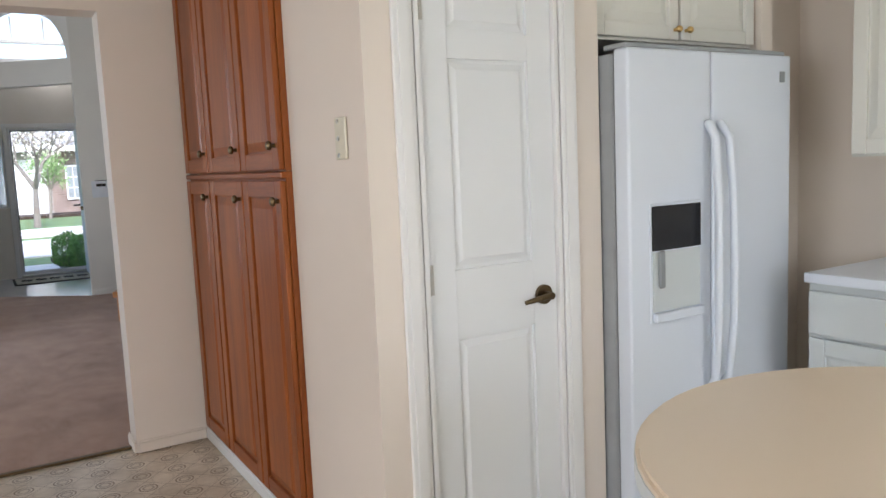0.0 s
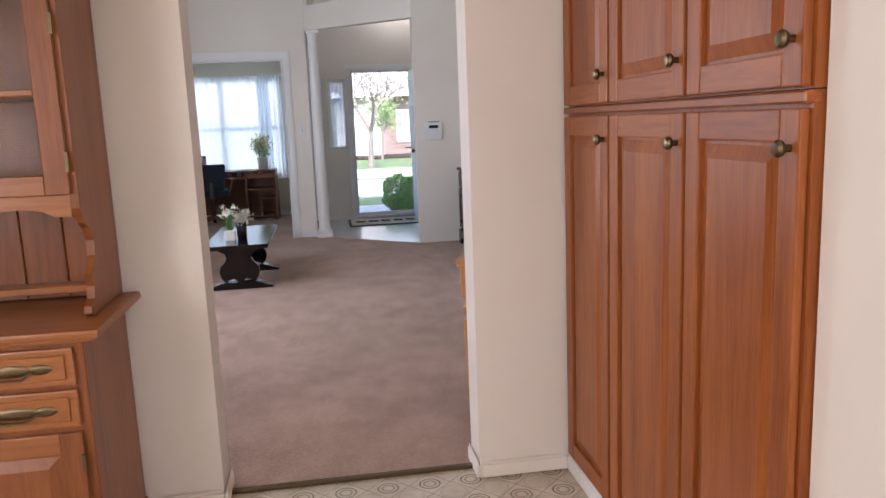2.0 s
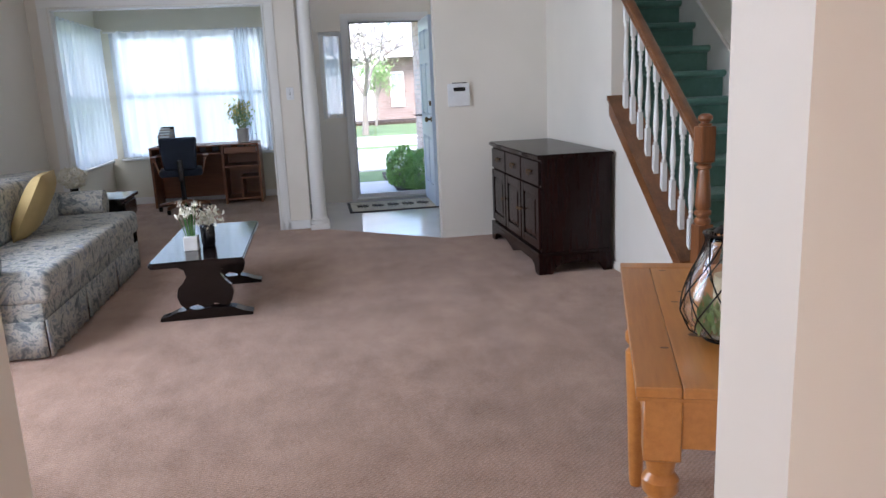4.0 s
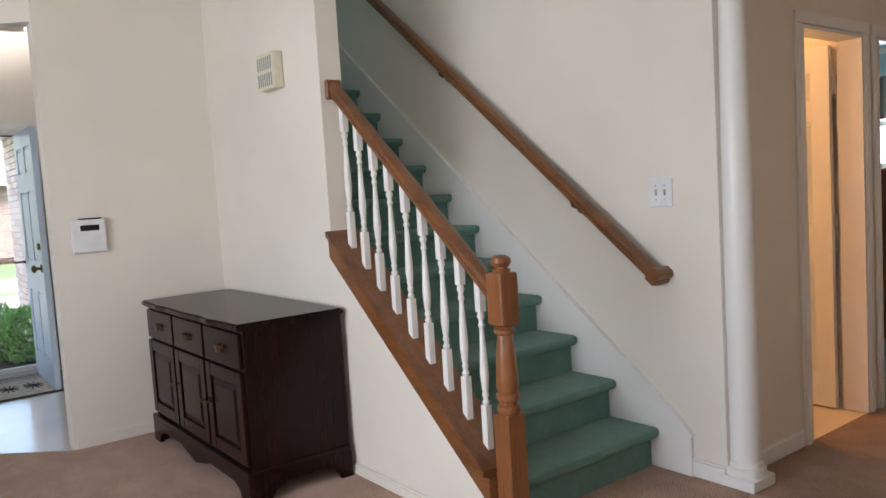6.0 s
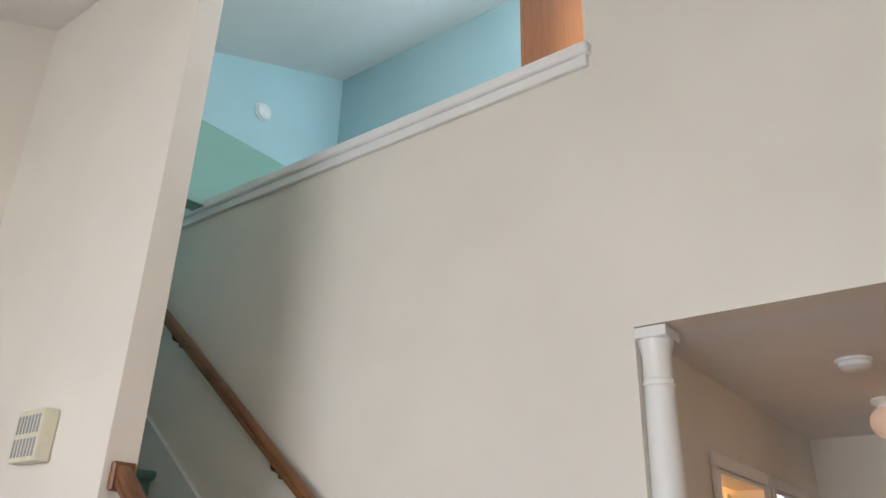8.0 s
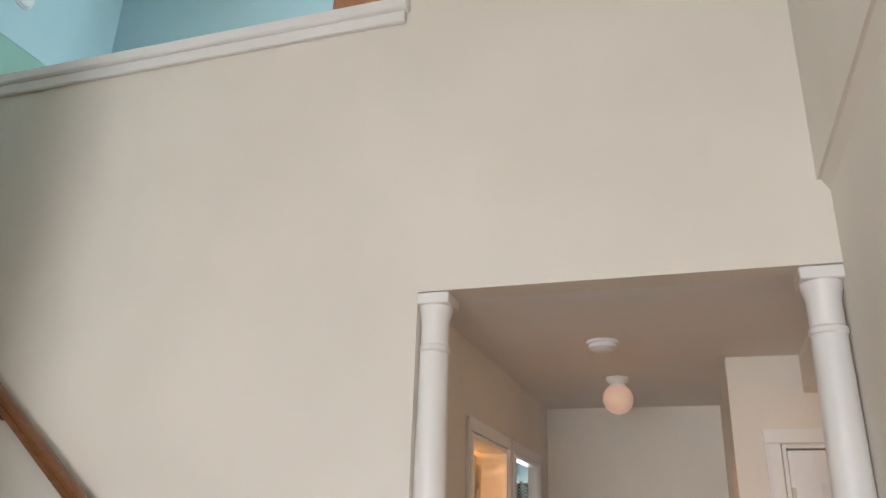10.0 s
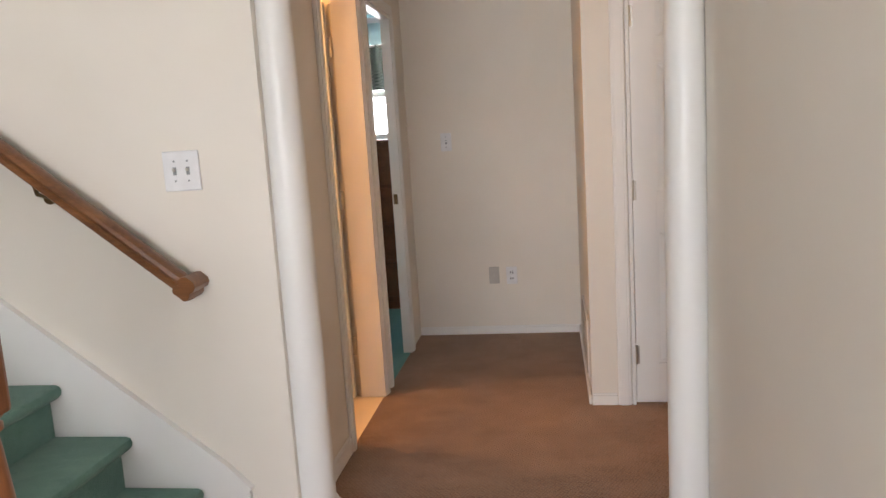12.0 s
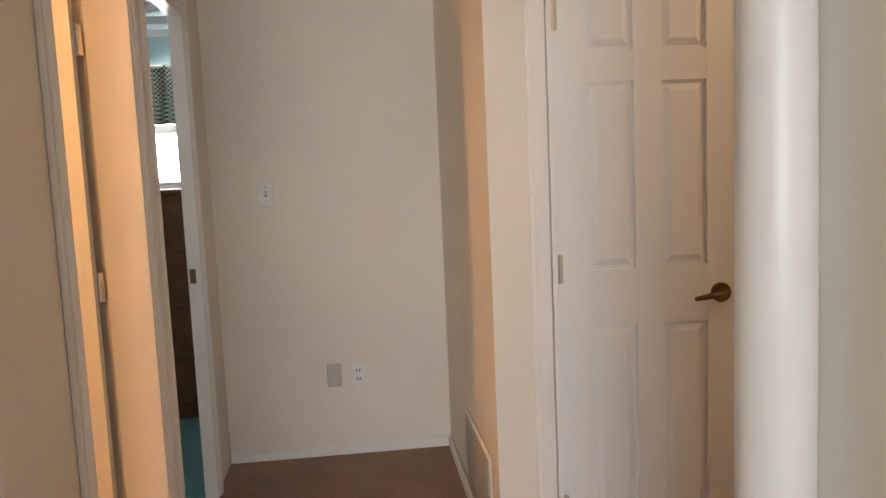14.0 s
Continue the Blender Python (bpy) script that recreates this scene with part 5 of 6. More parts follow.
pot = thing("flower_vase", at(-0.355, 8.12, 0.398), "black vase with white silk flowers", "vase")
part("vase", lathe(bmesh.new(), [(0.035, 0), (0.042, 0.02), (0.045, 0.12), (0.038, 0.135)], 18), BLACKP, pot, "", True)
bm = bmesh.new()
leaf_cloud(bm, 240, lambda g: (g.gauss(0.01, 0.035), g.gauss(0, 0.035), 0.175 + g.gauss(0, 0.028)), 0.016, rng)
part("bouquet", bm, PETAL, pot, "white silk petals")

# sofa, its back to the west wall
so = thing("sofa", at(-1.10, 7.37), "grey-green floral sofa with a pleated skirt", "sofa")
SL = 2.15
part("base", solid(-0.86, -0.015, 0.03, SL - 0.03, 0.16, 0.30, bevel=0.02, seg=2), FLORAL, so)
for x0, x1, y0, y1 in ((-0.012, 0.0, 0.01, 0.70), (-0.012, 0.0, 0.72, 1.42), (-0.012, 0.0, 1.44, 2.14), (-0.85, -0.01, 0.0, 0.012)):
    bm = bmesh.new()
    n = 40
    along = y1 - y0 > x1 - x0
    lo, hi = [], []
    for k in range(n + 1):
        wv = 0.008 * math.sin(k * 0.9) + 0.004 * math.sin(k * 2.3)
        p = (x1 + wv, y0 + (y1 - y0) * k / n) if along else (x0 + (x1 - x0) * k / n, y0 - wv)
        lo.append(bm.verts.new((p[0], p[1], 0.012)))
        hi.append(bm.verts.new((p[0] - (wv + 0.004) * along, p[1] + (wv + 0.004) * (not along), 0.21)))
    for k in range(n):
        bm.faces.new((lo[k], lo[k + 1], hi[k + 1], hi[k]))
    sk = part("skirt", bm, FLORAL, so, "gathered floral skirt", True)
    md = sk.modifiers.new("cloth", "SOLIDIFY")
    md.thickness = 0.006
for k in range(3):
    y0 = 0.02 + k * (SL - 0.04) / 3
    bm = solid(-0.66, 0.03, y0 + 0.003, y0 + (SL - 0.04) / 3 - 0.003, 0.29, 0.46, bevel=0.05, seg=4)
    part("seat_cushion", bm, FLORAL, so, "", True)
    bm = solid(-0.72, -0.50, y0 + 0.10 if k == 0 else y0 + 0.01, y0 + (SL - 0.04) / 3 - (0.10 if k == 2 else 0.01), 0.44, 0.82, bevel=0.06, seg=4)
    part("back_cushion", bm, FLORAL, so, "", True)
part("backrest", solid(-0.90, -0.70, 0.02, SL - 0.02, 0.15, 0.80, bevel=0.05, seg=3), FLORAL, so, "", True)
for y0, y1 in ((-0.10, 0.10), (SL - 0.10, SL + 0.10)):
    bm = solid(-0.86, -0.22, y0 + 0.03, y1 - 0.03, 0.16, 0.52, bevel=0.02, seg=2)
    rod(bm, (-0.86, (y0 + y1) / 2, 0.53), (-0.20, (y0 + y1) / 2, 0.53), 0.10, n=20)
    part("arm", bm, FLORAL, so, "rolled floral arm", True)
cu = thing("throw_pillow", pose(-1.50, 8.62, 0.66, 0, -62, 8), "gold square throw pillow leaning on the sofa", "pillow")
bm = bmesh.new()
bmesh.ops.create_grid(bm, x_segments=14, y_segments=14, size=0.5)
for v in bm.verts:
    u, w = v.co.x * 2, v.co.y * 2
    v.co = Vector((u * 0.23, w * 0.23, 0.0))
    v.co.z = 0.075 * ((1 - u ** 4) * (1 - w ** 4)) ** 0.6
dup = bmesh.ops.duplicate(bm, geom=bm.faces[:])
for v in [g for g in dup["geom"] if isinstance(g, bmesh.types.BMVert)]:
    v.co.z = -v.co.z
bmesh.ops.remove_doubles(bm, verts=bm.verts, dist=0.001)
part("cover", bm, GOLDF, cu, "", True)
st = thing("side_table", at(-1.47, 9.95), "black lacquered square side table with a drawer", "side table")
part("tabletop", solid(-0.27, 0.27, -0.25, 0.25, 0.50, 0.53, bevel=0.008, seg=2), BLACKW, st)
part("case", solid(-0.24, 0.24, -0.22, 0.22, 0.34, 0.50), BLACKW, st)
part("drawer", solid(0.2405, 0.255, -0.20, 0.20, 0.36, 0.48, bevel=0.005), BLACKW, st)
for x in (-0.21, 0.21):
    for y in (-0.19, 0.19):
        part("leg", rod(bmesh.new(), (x, y, 0.34), (x, y, 0.0), 0.022, 0.015, n=10), BLACKW, st)
hy = thing("flower_bowl", at(-1.62, 9.88, 0.53), "small dark vase with a ball of cream hydrangeas", "vase")
part("vase", lathe(bmesh.new(), [(0.04, 0), (0.055, 0.02), (0.05, 0.05), (0.03, 0.07), (0.035, 0.085)], 16), BLACKP, hy, "", True)
bm = bmesh.new()


def ball(g):
    v = Vector((g.gauss(0, 1), g.gauss(0, 1), g.gauss(0, 1))).normalized() * 0.10 * g.uniform(0.7, 1.0)
    return (v.x * 1.15, v.y * 1.15, 0.17 + v.z * 0.85)


leaf_cloud(bm, 500, ball, 0.02, rng)
part("bouquet", bm, PETAL, hy, "cream hydrangea petals")

# pine table by the kitchen opening, set at an angle
ang = math.degrees(math.atan2(5.536 - 4.494, 1.267 - 0.867)) - 90
pt = thing("pine_table", at(1.267, 5.537, 0, ang), "honey pine table with knots and turned legs", "table")
TW, TL, TH = 0.44, 1.0, 0.738
for k, (x0, x1) in enumerate(((0.0, 0.086), (0.0862, TW))):
    part("plank", solid(x0, x1 - 0.001, -TL, -0.066, TH - 0.022, TH, bevel=0.003, seg=2), PINE, pt)
part("end_board", solid(0.0, TW - 0.001, -0.065, 0.0, TH - 0.022, TH, bevel=0.003, seg=2), PINE, pt)
part("edge_cap", solid(0.002, TW - 0.002, -TL + 0.002, -0.002, TH - 0.030, TH - 0.0225), PINE, pt)
part("apron_left", solid(0.032, 0.052, -TL + 0.09, -0.09, TH - 0.14, TH - 0.0305), PINE, pt)
part("apron_far", solid(0.09, TW - 0.09, -0.052, -0.032, TH - 0.14, TH - 0.0305), PINE, pt)
part("apron_near", solid(0.09, TW - 0.09, -TL + 0.032, -TL + 0.052, TH - 0.14, TH - 0.0305), PINE, pt)
part("apron_right", solid(TW - 0.052, TW - 0.032, -TL + 0.09, -0.09, TH - 0.14, TH - 0.0305), PINE, pt)
part("apron_bead", solid(0.024, 0.054, -TL + 0.09, -0.09, TH - 0.152, TH - 0.139, bevel=0.004), PINE, pt)
KNOT = plain("pine_knot", (0.15, 0.046, 0.014), 0.35, 0.0, 0.0, 0.35)
for x, y, a, b in ((0.12, -0.10, 0.010, 0.006), (0.155, -0.33, 0.014, 0.006), (0.20, -0.33, 0.008, 0.005), (0.125, -0.43, 0.010, 0.006), (0.15, -0.69, 0.022, 0.013), (0.07, -0.78, 0.010, 0.006), (0.30, -0.55, 0.012, 0.007), (0.34, -0.2, 0.010, 0.006)):
    bm = bmesh.new()
    bmesh.ops.create_circle(bm, cap_ends=True, segments=14, radius=1, matrix=Matrix.Translation((x, y, TH + 0.0006)) @ Matrix.Diagonal((a, b, 1, 1)))
    part("knot", bm, KNOT, pt, "dark wood knot")
for x in (0.052, TW - 0.052):
    for y in (-0.052, -TL + 0.052):
        bm = solid(x - 0.036, x + 0.036, y - 0.036, y + 0.036, 0.575, TH - 0.031, bevel=0.003)
        lathe(bm, [(0.018, 0.0), (0.022, 0.02), (0.030, 0.30), (0.036, 0.44), (0.036, 0.465), (0.024, 0.475), (0.024, 0.485), (0.036, 0.50), (0.037, 0.525), (0.026, 0.54), (0.030, 0.56), (0.034, 0.575)], 18, (x, y, 0))
        part("leg", bm, PINE, pt, "turned pine leg", True)
la = thing("glass_lantern", at(1.21, 4.80, 0.738), "wire-caged glass lantern vase with a candle and leaves", "lantern")
prof = [(0.045, 0.004), (0.078, 0.018), (0.098, 0.065), (0.092, 0.115), (0.066, 0.175), (0.048, 0.215), (0.052, 0.238)]
bm = bmesh.new()
rings = [[bm.verts.new((r * math.cos(2 * math.pi * k / 32), r * math.sin(2 * math.pi * k / 32), z)) for k in range(32)] for r, z in prof]
for a, b in zip(rings, rings[1:]):
    for k in range(32):
        bm.faces.new((a[k], a[(k + 1) % 32], b[(k + 1) % 32], b[k]))
bm.faces.new(list(reversed(rings[0])))
g = part("glass", bm, GLASS, la, "clear glass vase body", True)
md = g.modifiers.new("wall", "SOLIDIFY")
md.thickness = 0.003
WIRE = plain("dark_wire", (0.015, 0.013, 0.012), 0.45, 0.6)
bm = bmesh.new()


def wire_r(z):
    for (r0, z0), (r1, z1) in zip(prof, prof[1:]):
        if z0 <= z <= z1:
            return r0 + (r1 - r0) * (z - z0) / (z1 - z0) + 0.005
    return prof[-1][0] + 0.005


for s in (-1, 1):
    for k in range(8):
        prev = None
        for j in range(13):
            z = 0.006 + 0.230 * j / 12
            a = 2 * math.pi * k / 8 + s * j * 0.13
            p = (wire_r(z) * math.cos(a), wire_r(z) * math.sin(a), z)
            if prev:
                rod(bm, prev, p, 0.0018, n=5)
            prev = p
for z, r in ((0.238, 0.057), (0.004, 0.052)):
    for k in range(24):
        a, b = 2 * math.pi * k / 24, 2 * math.pi * (k + 1) / 24
        rod(bm, (r * math.cos(a), r * math.sin(a), z), (r * math.cos(b), r * math.sin(b), z), 0.003, n=5)
part("wire_cage", bm, WIRE, la, "dark wire cage")
part("candle", rod(bmesh.new(), (0, 0, 0.04), (0, 0, 0.145), 0.034, n=20), CANDLE, la, "cream pillar candle", True)
bm = bmesh.new()
leaf_cloud(bm, 220, lambda g2: (g2.gauss(0, 0.03), g2.gauss(0, 0.03), g2.uniform(0.025, 0.08)), 0.02, rng)
part("leaves", bm, SPRING, la, "pale green and cream leaves")
bm = rod(bmesh.new(), (0, 0, 0.241), (0, 0, 0.252), 0.038, 0.026, n=16)
rod(bm, (0, 0, 0.252), (0, 0, 0.268), 0.010, n=10)
part("lid", bm, WIRE, la, "dark metal cap")

# small wall things
kp = thing("alarm_keypad", at(1.57, 9.734, 1.22), "white alarm keypad with a dark display", "keypad")
part("case", solid(-0.092, 0.092, -0.035, 0.0, -0.095, 0.095, bevel=0.008, seg=2), WHITEP, kp)
part("display", solid(-0.045, 0.055, -0.039, -0.0352, 0.03, 0.062), BLACKP, kp, "dark display")
part("top_strip", solid(-0.05, 0.07, -0.034, -0.012, 0.0955, 0.102), BLACKP, kp)
for r in range(3):
    for c in range(3):
        part("button", solid(-0.04 + c * 0.032, -0.018 + c * 0.032, -0.038, -0.0352, -0.055 + r * 0.026, -0.037 + r * 0.026, bevel=0.002), WHITEP, kp)
cb = thing("door_chime", at(2.348, 8.76, 2.03), "ivory slotted door chime box on the wall", "door chime")
part("case", solid(-0.06, 0.0, -0.10, 0.10, -0.095, 0.095, bevel=0.008, seg=2), IVORY, cb)
for r in range(2):
    for c in range(7):
        part("slot", solid(-0.0612, -0.0595, -0.085 + c * 0.025, -0.071 + c * 0.025, -0.078 + r * 0.085, -0.012 + r * 0.085), GREYP, cb)



def wall_plate(name, m, label, w, h, toggles=0, sockets=0, mat=None):
    ob = thing(name, m, label, "switch" if toggles else "outlet")
    part("plate", solid(-w / 2, w / 2, -0.007, 0.0, -h / 2, h / 2, bevel=0.003), mat or WHITEP, ob)
    for k in range(toggles):
        x = (k - (toggles - 1) / 2) * 0.046
        part("slot", solid(x - 0.006, x + 0.006, -0.0078, -0.0068, -0.013, 0.013), GREYP, ob)
        part("toggle", solid(x - 0.0045, x + 0.0045, -0.018, -0.007, -0.001, 0.010, bevel=0.002), STEEL if toggles == 2 else WHITEP, ob)
        for z in (-0.032, 0.032):
            part("screw", rod(bmesh.new(), (x, -0.0085, z), (x, -0.0065, z), 0.0035, n=8), GREYP, ob)
    for k in range(sockets):
        z = (k - (sockets - 1) / 2) * 0.040
        part("socket", solid(-0.017, 0.017, -0.0095, -0.0068, z - 0.014, z + 0.014, bevel=0.003), mat or WHITEP, ob)
        for x in (-0.007, 0.007):
            part("slot", solid(x - 0.0022, x + 0.0022, -0.0104, -0.0094, z - 0.006, z + 0.008), BLACKP, ob)
    return ob


wall_plate("light_switch", at(3.409, 7.14, 1.282, -90), "white double toggle switch plate on the stair wall", 0.126, 0.130, 2)
wall_plate("light_switch", at(5.941, 6.618, 1.277, -90), "white single switch plate at the end of the hall", 0.07, 0.115, 1)
wall_plate("outlet", at(5.941, 6.238, 0.391, -90), "white duplex outlet low on the hall wall", 0.07, 0.115, 0, 2)
ob = wall_plate("cable_outlet", at(5.941, 6.353, 0.395, -90), "grey-beige cable outlet plate low on the wall", 0.066, 0.112, 0, 0, PLATEG)
part("jack", rod(bmesh.new(), (0, -0.016, 0), (0, -0.006, 0), 0.005, n=10), STEEL, ob)
wall_plate("light_switch", at(0.15, 10.698, 1.29), "white switch plate on the pier", 0.07, 0.115, 1)

ma = thing("door_mat", at(1.16, 11.77, 0.0, 0), "beige patterned entry mat with a dark border", "mat")
part("border", solid(-0.50, 0.50, -0.35, 0.35, -0.004, 0.008, bevel=0.003), MATB, ma)
part("field", solid(-0.47, 0.47, -0.32, 0.32, 0.0075, 0.0105), MATW, ma)
for k in range(5):
    bm = bmesh.new()
    for j in range(10):
        a = 2 * math.pi * j / 10
        rod(bm, (-0.34 + 0.17 * k, 0, 0.0108), (-0.34 + 0.17 * k + 0.07 * math.cos(a), 0.13 * math.sin(a), 0.0108), 0.006, n=5)
    part("motif", bm, MATB, ma)

# hall fittings
gl = thing("globe_light", at(5.01, 6.322, 2.42), "white opal globe ceiling light", "ceiling light")
part("canopy", lathe(bmesh.new(), [(0.055, 0.0), (0.058, -0.012), (0.05, -0.028), (0.038, -0.034), (0.038, -0.06)], 20), WHITEP, gl, "", True)
bm = bmesh.new()
bmesh.ops.create_uvsphere(bm, u_segments=24, v_segments=16, radius=0.078, matrix=Matrix.Translation((0, 0, -0.112)))
part("globe", bm, OPAL, gl, "frosted glass globe", True)
for nm, m in (("smoke_detector", at(4.24, 6.306, 2.42)), ("smoke_detector", pose(3.69, 9.558, 4.54, 90, 0, 0) @ pose(0, 0, 0, 180, 0, 0))):
    sd = thing(nm, m, "round white smoke detector", "smoke detector")
    part("base", lathe(bmesh.new(), [(0.068, -0.0005), (0.068, -0.012), (0.062, -0.014)], 24), WHITEP, sd, "", True)
    part("cover", lathe(bmesh.new(), [(0.06, -0.014), (0.058, -0.03), (0.045, -0.042), (0.02, -0.045)], 24), WHITEP, sd, "", True)
rg = thing("wall_register", at(5.03, 5.802, 0.28, 180), "grey-beige slatted return air register low on the wall", "register")
part("frame", solid(-0.28, 0.28, -0.008, 0.0, -0.19, 0.11, bevel=0.003), TRIM, rg)
for k in range(17):
    part("slat", solid(-0.255, 0.255, -0.013, -0.0082, -0.168 + k * 0.0158, -0.160 + k * 0.0158), PLATEG, rg)

# upstairs: brown wooden door leaf
ud = thing("upstairs_door", at(3.92, 7.575, 2.80, -90), "brown wooden upstairs door standing open", "door")
part("leaf", solid(0.0, 0.72, -0.018, 0.018, 0.0, 2.03, bevel=0.003), BROWNDOOR, ud)
part("edge_strip", solid(-0.012, -0.0005, -0.022, 0.022, 0.0, 2.05), BROWNDOOR, ud)

# bedroom glimpse
setting("wall_bedroom_east_lower", solid(7.20, 7.30, 7.0, 10.0, -0.1, 1.30), WALL_BLUE, "teal bedroom wall below the window", "wall")
bm = solid(7.20, 7.30, 7.0, 7.10, 1.30, 2.44)
box(bm, 7.20, 7.30, 7.95, 10.0, 1.30, 2.44)
box(bm, 7.20, 7.30, 7.10, 7.95, 2.05, 2.23)
setting("wall_bedroom_east", bm, WALL_BLUE, "teal bedroom wall round the window", "wall")
window("window_bedroom", "white bedroom window with a bright sky behind", "x", 7.20, 7.10, 7.95, 1.30, 2.05, 1, 1, 2, 0.10)
window("window_bedroom_transom", "low white transom above the bedroom window", "x", 7.20, 7.10, 7.95, 2.23, 2.44, 1, 1, 2, 0.10, False)
hb = thing("dresser", at(6.92, 7.52), "tall dark wooden bedroom dresser", "dresser")
part("body", solid(-0.22, 0.24, -0.45, 0.45, 0.06, 1.28, bevel=0.004), DESKW, hb)
part("top", solid(-0.24, 0.25, -0.47, 0.47, 1.2805, 1.31, bevel=0.006), DESKW, hb)
part("plinth", solid(-0.21, 0.24, -0.44, 0.44, 0.0, 0.06), DESKW, hb)
for k in range(4):
    dr = part("drawer", solid(-0.236, -0.2205, -0.42, 0.42, 0.10 + k * 0.29, 0.37 + k * 0.29, bevel=0.006), DESKW, hb)
    for y in (-0.2, 0.2):
        knob_on(dr, -0.236, y, 0.235 + k * 0.29, (-1, 0, 0), ANTIQUE)
bl = thing("vanity_light", at(4.45, 8.0, 2.44), "warm bathroom ceiling light", "ceiling light")
part("canopy", rod(bmesh.new(), (0, 0, -0.001), (0, 0, -0.03), 0.07, n=20), BRASS, bl)
bl = thing("vanity_light", at(4.2, 4.3, 2.42), "warm side hall ceiling light", "ceiling light")
part("canopy", rod(bmesh.new(), (0, 0, -0.001), (0, 0, -0.03), 0.07, n=20), BRASS, bl)

# ---- office things ----
de = thing("computer_desk", at(-1.60, 12.74), "oak computer desk with an open printer shelf", "desk")
DW, DD, DH = 1.27, 0.50, 0.725
part("desktop", solid(0.0, DW, 0.0, DD, DH - 0.022, DH, bevel=0.005), DESKW, de)
for x in (0.0, 0.82, DW - 0.03):
    part("side_panel", solid(x, x + 0.03, 0.02, DD, 0.0, DH - 0.0225, bevel=0.004), DESKW, de)
part("back_panel", solid(0.031, DW - 0.031, DD - 0.02, DD - 0.002, 0.06, DH - 0.023), DESKW, de)
part("drawer", solid(0.86, DW - 0.035, 0.004, 0.02, DH - 0.115, DH - 0.035, bevel=0.004), DESKW, de)
part("keyboard_tray", solid(0.035, 0.815, -0.02, 0.35, DH - 0.115, DH - 0.095, bevel=0.003), DESKW, de)
part("shelf", solid(0.851, DW - 0.031, 0.02, DD - 0.021, 0.44, 0.46), DESKW, de)
part("shelf", solid(0.851, DW - 0.031, 0.02, DD - 0.021, 0.05, 0.07), DESKW, de)
part("divider", solid(1.02, 1.04, 0.03, DD - 0.021, 0.0705, 0.32), DESKW, de)
part("small_shelf", solid(1.0405, DW - 0.031, 0.03, DD - 0.021, 0.30, 0.32), DESKW, de)
rk = thing("magazine_rack", at(-1.43, 13.0, DH), "desk rack filled with magazines", "magazine rack")
part("base", solid(-0.10, 0.10, -0.08, 0.08, 0.0, 0.015), BLACKP, rk)
for k in range(4):
    bm = solid(-0.085 + 0.01 * k, 0.08 + 0.006 * k, -0.07 + k * 0.035, -0.055 + k * 0.035, 0.0155, 0.14 + 0.03 * k, bevel=0.002)
    part("magazine", bm, (PAPER, GREYP, PAPER, BLACKP)[k], rk, "printed magazine cover")
    part("title_bar", solid(-0.06, 0.05, -0.0715 + k * 0.035, -0.0702 + k * 0.035, 0.105 + 0.03 * k, 0.125 + 0.03 * k), WHITEP, rk)
pl = thing("potted_plant", at(-0.52, 13.0, DH), "yellow-green silk plant in a grey pot", "plant")
part("pot", lathe(bmesh.new(), [(0.055, 0), (0.07, 0.02), (0.075, 0.16), (0.08, 0.17)], 18), POTM, pl, "", True)
bm = bmesh.new()
for k in range(30):
    a = rng.uniform(0, 6.28)
    rod(bm, (0.03 * math.cos(a), 0.03 * math.sin(a), 0.15), (rng.uniform(0.03, 0.16) * math.cos(a), rng.uniform(0.03, 0.16) * math.sin(a), rng.uniform(0.28, 0.48)), 0.003, n=4)
leaf_cloud(bm, 260, lambda g2: (g2.gauss(0, 0.065), g2.gauss(0, 0.065), 0.33 + g2.gauss(0, 0.075)), 0.022, rng)
part("leaves", bm, SPRING, pl, "green leaves")
bm = bmesh.new()
leaf_cloud(bm, 320, lambda g2: (g2.gauss(-0.02, 0.07), g2.gauss(0, 0.07), 0.38 + g2.gauss(0, 0.06)), 0.018, rng)
tagged(part("bouquet", bm, PETAL_Y, pl, "yellow flowers"), kind="stuff")

oc = thing("office_chair", at(-1.20, 12.42, 0, 8), "navy fabric office chair with wooden star base", "office chair")
bm = solid(-0.205, 0.205, -0.24, -0.16, 0.50, 0.86, bevel=0.038, seg=4)
for v in bm.verts:
    v.co.y -= 0.25 * v.co.x ** 2 - 0.02
    if v.co.z < 0.6:
        v.co.x *= 0.86
part("backrest", bm, NAVY, oc, "", True)
part("seat", solid(-0.235, 0.235, -0.20, 0.25, 0.42, 0.50, bevel=0.035, seg=4), NAVY, oc, "", True)
part("back_bar", solid(-0.03, 0.03, -0.262, -0.238, 0.38, 0.62, bevel=0.006), BLACKP, oc)
part("gas_lift", rod(bmesh.new(), (0, 0, 0.11), (0, 0, 0.42), 0.028, n=14), BLACKP, oc, "", True)
for s in (-1, 1):
    bm = rod(bmesh.new(), (s * 0.23, -0.02, 0.44), (s * 0.285, 0.0, 0.62), 0.014, n=8)
    box(bm, s * 0.285 - 0.03, s * 0.285 + 0.03, -0.12, 0.14, 0.62, 0.648, bevel=0.01, seg=2)
    part("armrest", bm, DESKW, oc, "wood-topped armrest")
for k in range(5):
    a = 2 * math.pi * k / 5 + 0.3
    leg = part("base_leg", rod(bmesh.new(), (0.02 * math.cos(a), 0.02 * math.sin(a), 0.11), (0.29 * math.cos(a), 0.29 * math.sin(a), 0.075), 0.028, 0.02, n=8), DESKW, oc, "wooden base arm")
    part("caster", rod(bmesh.new(), (0.29 * math.cos(a) - 0.02, 0.29 * math.sin(a), 0.028), (0.29 * math.cos(a) + 0.02, 0.29 * math.sin(a), 0.028), 0.027, n=14), BLACKP, leg)


